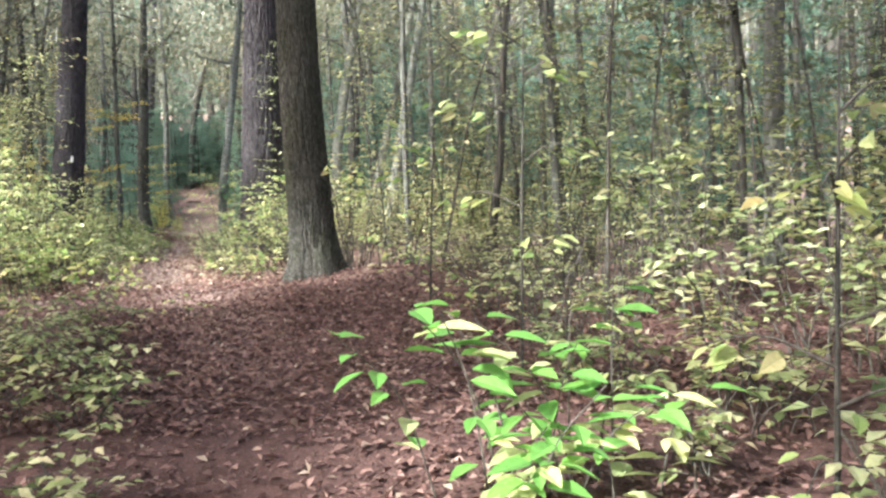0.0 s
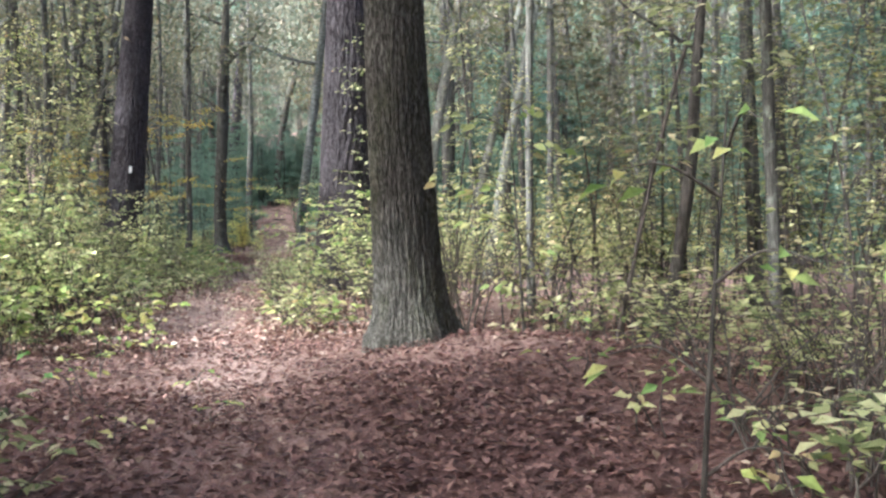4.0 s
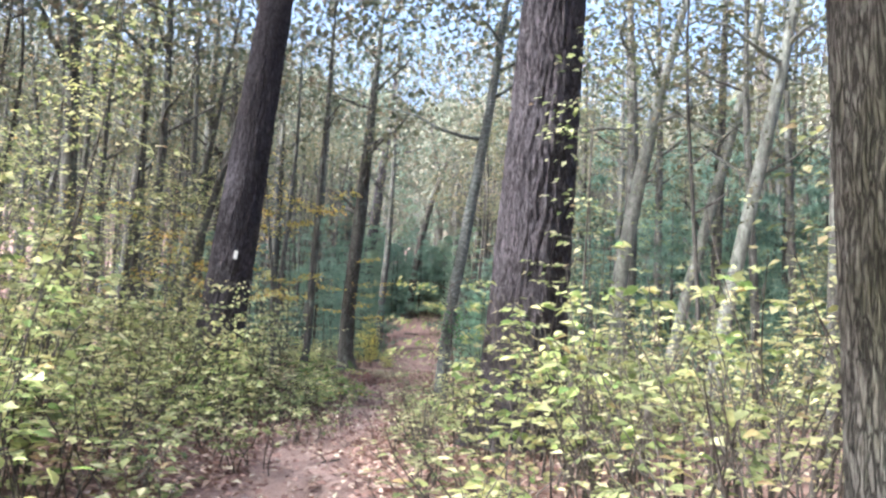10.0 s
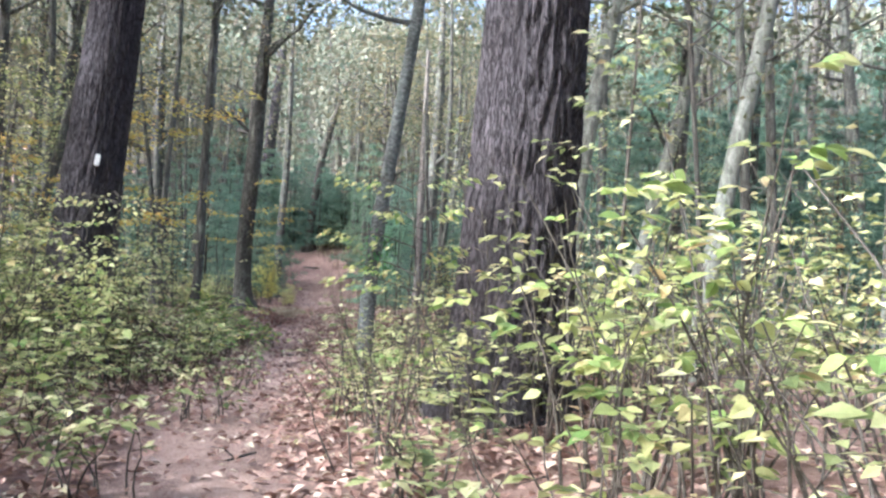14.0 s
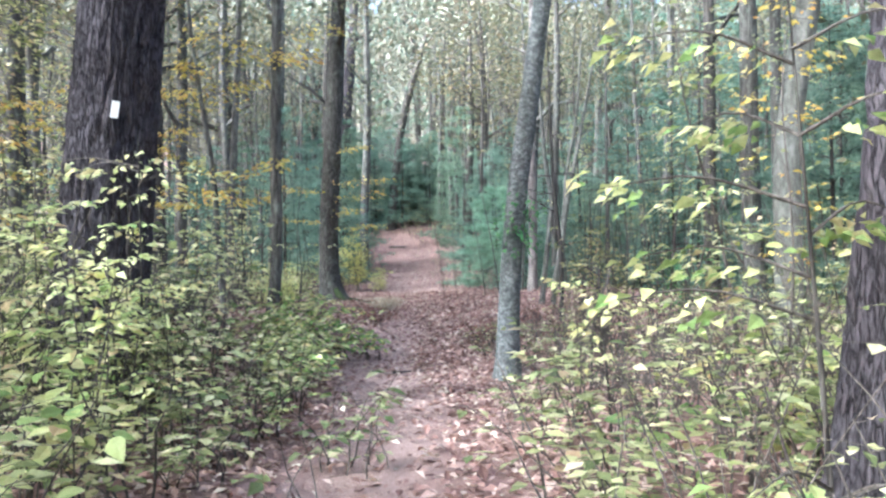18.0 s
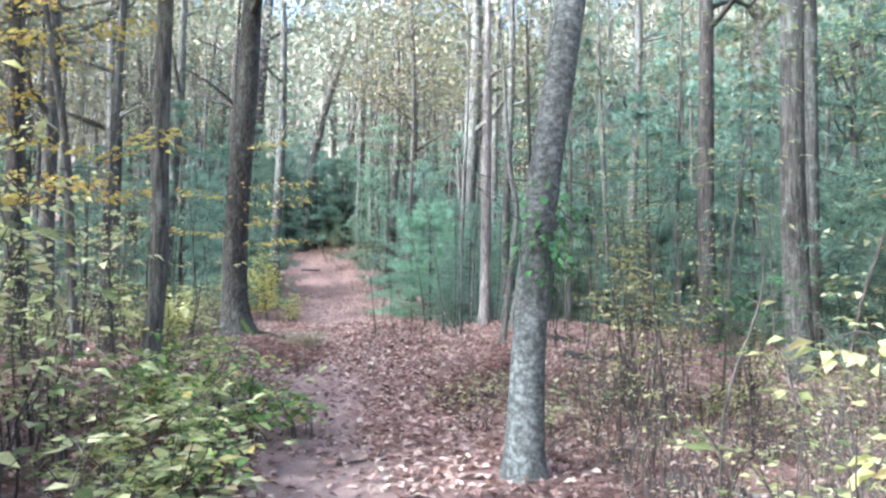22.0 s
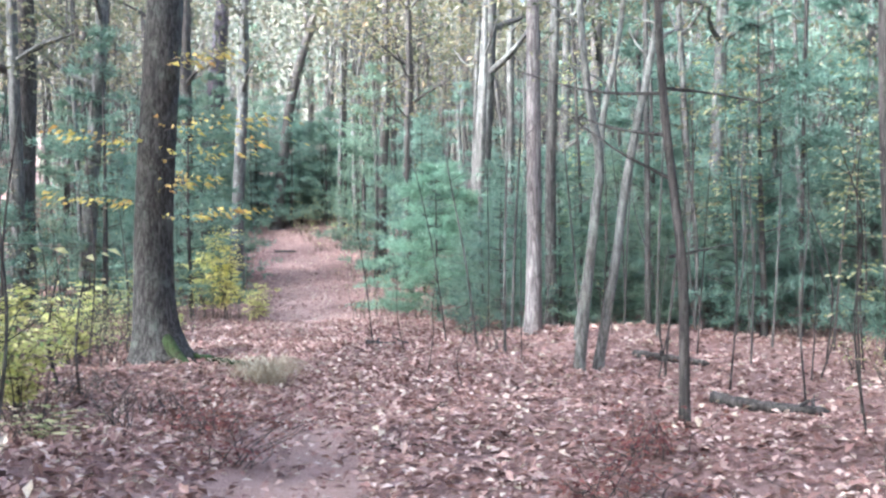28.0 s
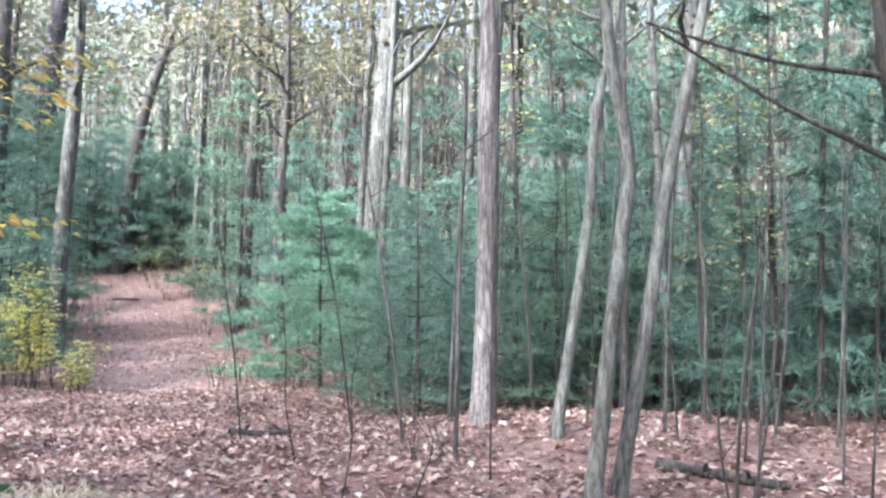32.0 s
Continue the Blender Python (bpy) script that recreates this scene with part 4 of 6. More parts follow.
ARRAYS = {}
brush = np.random.default_rng(21)
AL = "low shrub with flat sprays of yellow-green leaves"
AT = "tall thicket shrub of thin stems with fading yellow-green leaves"
LOW = [shrub("shrub", on_ground(-3.4 - 0.5 * i, 12 + 3 * i), AL, brush, 0.75, 0.95, 9, 0.10, 7.0, LEAF_SHRUB, "thicket along the path") for i in range(4)]
TALL = [shrub("shrub", on_ground(3.4 + 0.3 * i, 11 + 2.4 * i), AT, brush, 1.9, 1.5, 9, 0.11, 5.0, LEAF_SHRUB, "thicket along the path", 0.6) for i in range(5)]
BARE = [shrub("shrub", on_ground(-12.0 - i, 33 + 2 * i), "sparse shrub of thin upright stems with few pale leaves", brush, 1.3, 0.9, 8, 0.055, 2.4, LEAF_YELLOW, "sparse undergrowth", 0.5, 3) for i in range(3)]
THIN = [shrub("shrub", on_ground(4.2 + 0.6 * i, 7.5 + 3.2 * i), "tall sparse shrub of brown stems with a few dull leaves", brush, 2.0, 1.4, 9, 0.075, 4.0, LEAF_SHRUB, "thicket along the path", 0.6, 4) for i in range(3)]
DRY = [shrub("shrub", on_ground(-2.6 - i, 28 + 1.5 * i), "low dry brush of brown stems with a few russet leaves", brush, 0.8, 1.0, 16, 0.045, 5.0, LEAF_LITTER, "dry brush", 0.8, 3) for i in range(2)]
NEAR, FAR = [], []


def plant(src, x, y, s, sz):
    """Notes a shrub: those by the path become things, the rest one mass."""
    off = abs(x - float(track_x(y)))
    if 30.8 < y < 38.5 and -6.6 < x < -1.6:
        return
    (NEAR if off < 4.2 and y < 48 else FAR).append((src, x, y, s, sz, brush.uniform(0, 360)))


def thicket(side, y0, y1, wide, step, start, peak):
    """Shrubs beside the path that grow taller away from it."""
    y = y0
    while y < y1:
        off = start
        while off < wide:
            yy = y + brush.uniform(-0.5, 0.5) * step
            oo = off + brush.uniform(-0.35, 0.35) * step
            x = float(track_x(yy)) + side * oo
            if clear(x, yy, 0.45):
                h = min(peak, 0.5 + (0.6 if side > 0 else 0.8) * (oo - start + 0.4)) * brush.uniform(0.6, 1.4)
                if h < 0.85 and side > 0 and yy > 14.5 and brush.random() < 0.65:
                    plant(DRY[brush.integers(0, 2)] if brush.random() < 0.6 else THIN[0], x, yy, 0.7, 0.3 + 0.45 * h)
                elif h < 0.85:
                    plant(LOW[brush.integers(0, 4)], x, yy, 0.75 + 0.5 * h, h / 0.75)
                elif side > 0 and yy > 2 and brush.random() < (0.35 if yy < 6 else 0.85 if yy < 12 else 0.65):
                    plant(THIN[brush.integers(0, 3)], x, yy, 0.8 + 0.2 * h, h / 1.9)
                else:
                    plant(TALL[brush.integers(0, 5)], x, yy, 0.75 + 0.2 * h, h / 1.9)
            off += step * (1 + 0.10 * off)
        y += step


thicket(-1, 12.5, 26.0, 9.5, 0.9, 1.35, 2.1)
thicket(-1, 9.0, 12.5, 9.5, 0.9, 2.2, 2.1)
thicket(1, 10.5, 23.5, 9.5, 0.9, 1.45, 2.0)
thicket(1, 6.0, 10.5, 9.5, 0.95, 3.4, 2.2)
thicket(-1, 3.5, 9.0, 10.0, 1.2, 3.1, 1.5)
thicket(1, -0.5, 6.0, 10.0, 1.0, 2.6, 2.4)
thicket(-1, -4.0, 3.5, 7.0, 1.3, 2.6, 0.6)
for i in range(170):
    y = brush.uniform(25, 64)
    off = brush.uniform(1.7, 12) * (1 if brush.random() < 0.5 else -1)
    x = float(track_x(y)) + off
    if clear(x, y, 0.5) and not (y > 42 and abs(off) < 2.6):
        plant(BARE[brush.integers(0, 3)], x, y, brush.uniform(0.6, 1.1), brush.uniform(0.4, 1.0))
NEAR.sort(key=lambda r: abs(r[1] - float(track_x(r[2]))))
for i in range(110):
    y = brush.uniform(23.5, 37)
    off = brush.uniform(1.25, 8) * (1 if brush.random() < 0.7 else -1)
    x = float(track_x(y)) + off
    if clear(x, y, 0.4):
        plant(DRY[brush.integers(0, 2)] if brush.random() < 0.75 else LOW[brush.integers(0, 4)], x, y, brush.uniform(0.8, 1.2), brush.uniform(0.5, 1.1) if off > 2.5 else brush.uniform(0.3, 0.6))
for i in range(70):
    x, y = brush.uniform(-3.6, 2.0), brush.uniform(22.5, 30)
    if clear(x, y, 0.4) and x - float(track_x(y)) > 1.3:
        plant((THIN + DRY + BARE[:1])[brush.integers(0, 6)], x, y, brush.uniform(0.6, 0.95), brush.uniform(0.5, 0.8) if i % 3 else brush.uniform(0.8, 1.3))
for i in range(46):
    x, y = brush.uniform(1.7, 4.6), brush.uniform(2.5, 11)
    if clear(x, y, 0.5) and x > 3.1 - 0.06 * y:
        plant((DRY + BARE[:2] + LOW[:2])[brush.integers(0, 6)], x, y, brush.uniform(0.7, 1.1), brush.uniform(0.45, 0.9))
for i in range(75):
    y = brush.uniform(30, 45)
    off = brush.uniform(-9, -2.6)
    x = float(track_x(y)) + off
    if clear(x, y, 0.5) and not (y < 34 and off > -3.4):
        plant((BARE + THIN + TALL[:2])[brush.integers(0, 8)], x, y, brush.uniform(0.7, 1.0), brush.uniform(0.45, 0.95))
for i in range(90):
    y = brush.uniform(64, 78)
    FAR.append(((THIN + TALL[:1])[brush.integers(0, 4)], brush.uniform(-27, -3), y, brush.uniform(1.0, 1.5), brush.uniform(0.7, 1.3), brush.uniform(0, 360)))
FAR = [r for r in FAR if abs(r[1] - float(track_x(r[2]))) > 1.2 or r[2] > 69]
for i in range(230):
    y = brush.uniform(47, 72)
    off = brush.uniform(1.3, 9) * (1 if brush.random() < 0.45 else -1)
    FAR.append((BARE[brush.integers(0, 3)], float(track_x(y)) + off, y, brush.uniform(0.9, 1.4), brush.uniform(0.6, 1.2), brush.uniform(0, 360)))
FAR += NEAR[270:]
for src, x, y, s, sz, turn in NEAR[:270]:
    o = copy_thing(src, pose(*on_ground(x, y), 0, 0, turn))
    o.scale = (s, s, sz)
MASS = {0: ([], [], "far_brushwood", BARK_TWIG, "mass of thin brown stems in the thicket"), 1: ([], [], "far_thicket", LEAF_SHRUB, "mass of fading yellow-green thicket leaves")}
for src, x, y, s, sz, turn in FAR:
    c, q = math.cos(radians(turn)), math.sin(radians(turn))
    M = np.array([[c * s, -q * s, 0], [q * s, c * s, 0], [0, 0, sz]])
    for k in (0, 1):
        v, f = ARRAYS[src.name][k]
        MASS[k][0].append((v @ M.T + np.array(on_ground(x, y)), f))
for k in (0, 1):
    pieces, _, nm, mt, lb = MASS[k]
    v, f = join(pieces)
    tagged(new(nm, mesh_of(nm, v, f, mt, k == 0)), lb, "thicket", "", "stuff")


def understorey(place, label, rng, height, leaf, leaf_len=0.085, count=60, reach=0.6, low=0.3, lean=0.12, group="understorey saplings", r=0.016):
    """A thin young tree with level sprays of leaves up its height."""
    t = thing("understorey_tree", place, label, "sapling", group)
    d = rng.normal(size=2) * lean
    ln = smooth_line([(0, 0, -0.05, r), (d[0] * 0.3 * height + rng.normal() * 0.05, d[1] * 0.3 * height, height * 0.4, r * 0.75), (d[0] * 0.75 * height, d[1] * 0.75 * height + rng.normal() * 0.08, height * 0.75, r * 0.45), (d[0] * height, d[1] * height, height, 0.003)], 14)
    v, f = tube(ln, 6)
    part("trunk", mesh_of("trunk", v, f, BARK_TWIG, True), t)
    tw, P, D = sprays(rng, ln, count, low, reach, leaf_len, 7)
    v, f = join(tw)
    tagged(part("branchwork", mesh_of("branchwork", v, f, BARK_TWIG, True), t), kind="stuff")
    n = len(P)
    v, f = leaves(np.array(P), np.array(D), np.array([0, 0, 1.0]) + pick(rng, n) * 0.4, leaf_len * rng.uniform(0.55, 1.25, n), 0.6)
    tagged(part("foliage", mesh_of("foliage", v, f, leaf), t), kind="stuff")
    return t


us = np.random.default_rng(41)
UNDER = [understorey(on_ground(*p), lb, us, h, lf, 0.085, c, rc) for p, lb, h, lf, c, rc in (
    ((4.6, 8), "thin sapling with level sprays of yellow-green leaves", 4.2, LEAF_SHRUB, 60, 0.6), ((-5.6, 12), "thin sapling with level sprays of yellow-green leaves", 3.4, LEAF_SHRUB, 50, 0.5),
    ((5.2, 14), "tall thin sapling with level sprays of pale yellow leaves", 5.2, LEAF_YELLOW, 60, 0.7), ((-12.5, 24), "thin sapling with sprays of golden leaves", 4.6, LEAF_GOLD, 50, 0.7),
    ((4.2, 4), "thin leaning sapling with dull green leaves", 3.6, LEAF_CROWN, 55, 0.5))]
FULL = [understorey(on_ground(*p), "leafy sapling with tiers of fading yellow-green leaves", us, h, lf, 0.095, c, 0.85, 0.22, 0.17, "leafy saplings", 0.018) for p, h, lf, c in (((5.0, 10.5), 5.2, LEAF_SHRUB, 120), ((-6.2, 14.8), 4.8, LEAF_SHRUB, 110), ((6.4, 6.2), 5.6, LEAF_CROWN, 130), ((-9.5, 17.5), 6.0, LEAF_YELLOW, 130))]
for k in range(17):
    y = us.uniform(13, 32)
    o = copy_thing(FULL[3], pose(*on_ground(float(track_x(y)) - us.uniform(6.0, 15.0), y), 0, 0, us.uniform(0, 360)))
    s = us.uniform(0.7, 1.1)
    o.scale = (s, s, s)
filled = 0
while filled < 50:
    y = us.uniform(3.5, 25)
    side = 1 if filled % 5 < 3 else -1
    x = float(track_x(y)) + side * us.uniform(3.2 if side > 0 else 4.0, 11)
    if not clear(x, y, 0.6) or (side > 0 and y > 13 and x - float(track_x(y)) < 7.5):
        continue
    o = copy_thing(FULL[us.integers(0, 3) if side > 0 else us.integers(0, 2)], pose(*on_ground(x, y), 0, 0, us.uniform(0, 360)))
    s = us.uniform(0.6, 1.15)
    o.scale = (s, s, s)
    filled += 1
for k in range(14):
    x, y = us.uniform(2.4, 7.0), us.uniform(10.4, 13.2)
    o = copy_thing(FULL[2], pose(*on_ground(x, y), 0, 0, us.uniform(0, 360)))
    s = us.uniform(0.5, 0.85)
    o.scale = (s, s, s)
made = 0
while made < 120:
    y = us.uniform(-2, 66)
    side = 1 if us.random() < 0.55 else -1
    off = us.uniform(3.0 if y < 26 else 4.5, 15)
    x = float(track_x(y)) + side * off
    if not clear(x, y, 0.5):
        continue
    k = us.integers(0, 5)
    if k == 3 and us.random() < 0.6:
        k = 0
    o = copy_thing(UNDER[k], pose(*on_ground(x, y), 0, 0, us.uniform(0, 360)))
    s = us.uniform(0.75, 1.25)
    o.scale = (s, s, s)
    made += 1


# ---- young pines ----
def young_pine(place, rng, height, label="young white pine with soft blue-green needles", group="young pines", wide=1.0, dense=1.0, leaf=NEEDLE):
    t = thing("pine_sapling", place, label, "pine", group)
    line = smooth_line([(0, 0, -0.05, 0.018 * height * 0.6), (rng.normal() * 0.05, rng.normal() * 0.05, height * 0.5, 0.010 * height * 0.6), (0, 0, height, 0.004)], 10)
    v, f = tube(line, 7)
    part("trunk", mesh_of("trunk", v, f, BARK_DARK, True), t)
    tubes, P, D = [], [], []
    z = 0.04 * height
    while z < height * 0.97:
        reach = wide * min(2.0, 0.46 * height) * (1 - z / height) ** 0.7 + 0.12
        for k in range(rng.integers(5, 8)):
            a = rng.random() * 2 * np.pi
            L = reach * rng.uniform(0.6, 1.1)
            d = np.array([math.cos(a), math.sin(a), rng.uniform(0.05, 0.4)])
            e = np.array([0, 0, z]) + d * L
            tubes.append(tube(smooth_line([(0, 0, z, 0.009), (*(np.array([0, 0, z]) + d * L * 0.5), 0.006), (*e, 0.002)], 3), 3))
            m_ = int((8 + 11 * L) * dense)
            side = np.array([-d[1], d[0], 0])
            hub = rng.uniform(0.3, 1.0, 4)
            wing = rng.normal(size=4) * 0.22 * L * hub
            q_ = rng.integers(0, 4, m_)
            P.append(np.array([0, 0, z]) + d * (L * hub[q_])[:, None] + side * wing[q_][:, None] + rng.normal(size=(m_, 3)) * [0.06 + 0.03 * L, 0.06 + 0.03 * L, 0.025])
            D.append(np.tile(d, (m_, 1)) + rng.normal(size=(m_, 3)) * 0.5)
        z += height * rng.uniform(0.055, 0.085)
    v, f = join(tubes)
    tagged(part("branchwork", mesh_of("branchwork", v, f, BARK_DARK, True), t), kind="stuff")
    v, f = needles(rng, np.vstack(P), np.vstack(D), 4, 0.15 + 0.010 * height, 0.014 + 0.0018 * height)
    tagged(part("foliage", mesh_of("foliage", v, f, leaf), t), kind="stuff")
    return t


pines = np.random.default_rng(31)
young_pine(on_ground(-6.4, 48.6), pines, 4.2, "bushy young white pine beside the path with bright blue-green needles", wide=1.2, dense=2.8, leaf=NEEDLE_SOFT)
young_pine(on_ground(-5.6, 49.8), pines, 3.4, "bushy young white pine beside the path with bright blue-green needles", wide=1.5, dense=2.4, leaf=NEEDLE_SOFT)
PINES = [young_pine(on_ground(*p), pines, h) for p, h in (((-2.5, 45.5), 3.2), ((1.6, 42), 5.0), ((-15.2, 58.5), 6.0), ((5.5, 47), 7.0))]
SPOTS = [(-2, 47), (0.5, 43), (2.5, 48), (-3.5, 53), (1, 54), (5, 42), (6, 50), (8, 45), (9, 38), (7, 36), (4, 39), (11, 47), (-5.2, 58), (-1.5, 60), (3.5, 58), (-15.5, 57), (-13.6, 61), (-18, 58), (-14.2, 66), (-17.5, 66), (-10.3, 72), (-7.5, 66),
         (-21, 62), (-24, 56), (8, 56), (12, 54), (-4, 65), (0, 67), (5, 64), (-12, 75), (-16, 76), (-21, 74), (4, 33), (6.5, 30), (9.5, 27), (12, 33), (7.5, 25), (10, 20), (12, 26), (14, 40), (-20, 46), (-24, 42), (-22, 50), (-9, 78), (-3, 74), (2, 74)]
SPOTS += [(-16.5, 44.5), (-18.5, 47.5), (-15.2, 51.5), (-17.2, 53.5), (-19.5, 55.5), (-14.6, 48.0), (-21.0, 52.0), (-16.0, 40.5), (-19.0, 42.0), (-22.5, 46.0), (-14.4, 54.6), (-18.0, 60.5)]
SPOTS += [(1.9, 31.6), (3.4, 30.8), (5.4, 32.6), (6.9, 30.4), (2.7, 34.6), (4.5, 36.2), (3.8, 28.6), (6.0, 27.6), (8.4, 29.0)]
SPOTS += [(0.9, 35), (2.3, 33.8), (1.7, 38), (3.4, 36), (-0.7, 41), (4.6, 33), (5.6, 38), (2.9, 30.6), (5.2, 30), (7.4, 33.5), (-1.2, 44.5), (3.2, 41), (6.8, 41)]
SPOTS += [(pines.uniform(-3.5, 14), pines.uniform(41.5, 62)) for _ in range(24)] + [(pines.uniform(-30, -2), pines.uniform(63, 86)) for _ in range(14)] + [(-7.4, 56), (-7.0, 53.5), (-14.2, 60.5), (-12.9, 55.5), (-13.2, 52.5), (-9.9, 63), (-11.2, 66.5), (-16.2, 66), (-15.3, 69), (-13.2, 50), (-15.5, 48.5), (-9.4, 58.5), (-14.8, 56), (-13.6, 71.5), (-15.6, 72.5), (-16.8, 71), (-12.4, 72), (-14.6, 74), (-18.4, 73)] + [(pines.uniform(-28, -14), pines.uniform(52, 78)) for _ in range(9)] + [(pines.uniform(5, 16), pines.uniform(24, 42)) for _ in range(8)]
for x, y in SPOTS:
    x, y = x + pines.normal() * 0.5, y + pines.normal() * 0.5
    if abs(x - float(track_x(y))) < 2.5 and y < 69:
        continue
    o = copy_thing(PINES[pines.integers(0, 4)], pose(*on_ground(x, y), 0, 0, pines.uniform(0, 360)))
    s = pines.uniform(0.75, 1.25)
    o.scale = (s, s, s)
for k in range(34):
    x, y = pines.uniform(-5.8, 10), pines.uniform(42.8, 50)
    o = copy_thing(PINES[k % 2], pose(*on_ground(x, y), 0, 0, pines.uniform(0, 360)))
    s = pines.uniform(0.55, 0.9)
    o.scale = (s * 1.2, s * 1.2, s)
for k in range(20):
    x, y = pines.uniform(-22, -9), pines.uniform(69.0, 74.5)
    o = copy_thing(PINES[pines.integers(0, 4)], pose(*on_ground(x, y), 0, 0, pines.uniform(0, 360)))
    s = pines.uniform(0.8, 1.2)
    o.scale = (s * 1.15, s * 1.15, s)
for x, y in ((2.2, 50.5), (4.4, 44.2), (7.2, 48.6), (9.8, 43.0), (6.2, 37.4), (9.0, 33.2), (12.6, 38.2), (1.0, 57.0), (5.4, 54.6), (-2.6, 57.2), (10.8, 52.0), (14.2, 46.5), (12.0, 29.5), (1.6, 46.2), (-0.8, 50.4), (4.8, 48.8), (3.6, 38.6), (6.4, 44.0), (7.8, 40.2), (2.4, 42.4), (9.2, 17.5), (11.4, 13.6), (13.0, 19.8), (8.6, 22.6), (14.6, 16.0), (10.6, 24.6), (12.4, 9.6), (3.2, 62.0), (8.4, 60.0), (-19.5, 68.0), (-12.2, 77.5), (-15.5, 81.0), (-9.0, 82.0), (-18.5, 79.0), (-21.5, 72.0)):
    o = copy_thing(PINES[(3, 2)[int(x * 5) % 2]], pose(*on_ground(x, y), 0, 0, pines.uniform(0, 360)))
    s = pines.uniform(1.4, 1.9)
    o.scale = (s * 0.85, s * 0.85, s)


# ---- special plants by the path ----
sp = np.random.default_rng(61)
AY = "leafy shrub with sprays of large pale yellow leaves by the pine"
for x, y, h, w in ((-0.9, 15.6, 2.1, 1.3), (-0.35, 14.2, 2.2, 1.3), (-1.75, 16.8, 1.6, 1.0), (0.45, 12.7, 2.0, 1.3), (-1.2, 14.2, 1.3, 1.0), (-1.0, 12.6, 0.6, 0.9), (-1.7, 20.4, 1.9, 1.0), (-2.0, 22.0, 1.0, 0.9)):
    shrub("yellow_shrub", on_ground(x, y), AY, sp, h, w, 6, 0.12, 4.4, LEAF_LIME, "yellow shrubs by the pine", 0.7, 5, 0.3)
for x, y, h, w in ((-6.5, 20.4, 2.1, 1.3), (-6.9, 19.0, 1.5, 1.3), (-7.3, 20.6, 2.4, 1.2), (-7.6, 18.6, 1.7, 1.3), (-5.8, 21.8, 0.8, 1.1), (-6.9, 21.6, 1.6, 1.0), (-7.15, 27.1, 1.0, 1.2), (-7.8, 27.9, 1.1, 1.3), (-6.95, 26.2, 0.75, 1.1), (-7.3, 25.2, 0.9, 1.3), (-6.7, 24.2, 0.6, 1.1)):
    shrub("green_shrub", on_ground(x, y), "bushy shrub with green and yellow leaves below a pine", sp, h, w, 8, 0.12 if y > 24 else 0.095, 8, LEAF_SHRUB if x < -7.2 else LEAF_YELLOW, "", 0.4, 5, 0.15)
for x, y, h, w in ((-6.75, 27.3, 0.8, 0.9), (-6.45, 28.0, 0.6, 0.8), (-7.3, 28.2, 0.9, 0.9), (-6.9, 26.5, 0.65, 0.8), (-7.6, 27.0, 1.1, 0.9), (-6.6, 25.4, 0.5, 0.7)):
    shrub("green_shrub", on_ground(x, y), "leafy low shrub whose green leaves turn yellow", sp, h, w, 8, 0.115, 12, LEAF_MIXED, "turning shrubs beside the path", 0.6, 5, 0.3)
for x, y, h, w in ((-12.0, 48.5, 2.5, 1.3), (-12.6, 49.2, 2.2, 1.2), (-11.0, 47.9, 1.0, 1.0), (-10.6, 40.2, 1.5, 0.8), (-11.6, 38.6, 1.2, 0.8), (-11.0, 35.5, 1.3, 0.9), (-10.2, 34.4, 1.0, 0.8)):
    shrub("yellow_shrub", on_ground(x, y), "small bright yellow-leaved shrub beside the curved maple trunk", sp, h, w, 9, 0.085, 22, LEAF_BRIGHT, "yellow shrubs by the maple", 0.6, 6, 0.2)
for x, y, h, w in ((-7.5, 32.4, 0.4, 1.0), (-4.7, 31.6, 0.4, 1.1), (-4.2, 32.8, 0.35, 1.0), (-8.0, 33.4, 0.4, 1.0), (-5.0, 30.2, 0.35, 0.9), (-3.6, 30.6, 0.35, 0.9)):
    shrub("russet_shrub", on_ground(x, y), "low russet-red huckleberry patch at the edge of the path", sp, h * 1.1, w, 12, 0.045, 24, LEAF_RED, "russet patches", 0.8, 6, 0.2)


def level_sprays(owner, rng, start, rows, leaf, size=0.11):
    """Level leafy branches on a tree: rows of end point and leaf count, about the tree's foot."""
    for (ex, ey, ez), n in rows:
        sx, sy, sz = start(ez)
        ln = smooth_line([(sx, sy, sz, 0.008), ((sx + ex) / 2, (sy + ey) / 2, (sz + ez) / 2 + 0.08, 0.005), (ex, ey, ez, 0.002)], 8)
        v, f = tube(ln, 5)
        limb = part("limb", mesh_of("limb", v, f, BARK_TWIG, True), owner)
        u = rng.uniform(0.25, 1.05, n)
        d = np.array([ex - sx, ey - sy, 0.0])
        L = np.linalg.norm(d)
        d /= L
        side = np.array([-d[1], d[0], 0])
        base = np.array([sx, sy, sz]) + u[:, None] * (np.array([ex, ey, ez]) - [sx, sy, sz])
        w = rng.normal(size=n) * 0.16 * L
        P = base + side * w[:, None] + np.stack([np.zeros(n), np.zeros(n), rng.normal(size=n) * 0.035], 1)
        D = d * 0.6 + side * np.sign(w)[:, None] * rng.uniform(0.2, 1.0, (n, 1)) + [0, 0, -0.15]
        v, f = (fine_leaves if size > 0.115 else leaves)(P, D, np.array([0, 0, 1.0]) + pick(rng, n) * 0.75, size * rng.uniform(0.55, 1.2, n), 0.56, 0.26)
        tagged(part("foliage", mesh_of("foliage", v, f, leaf), limb), kind="stuff")


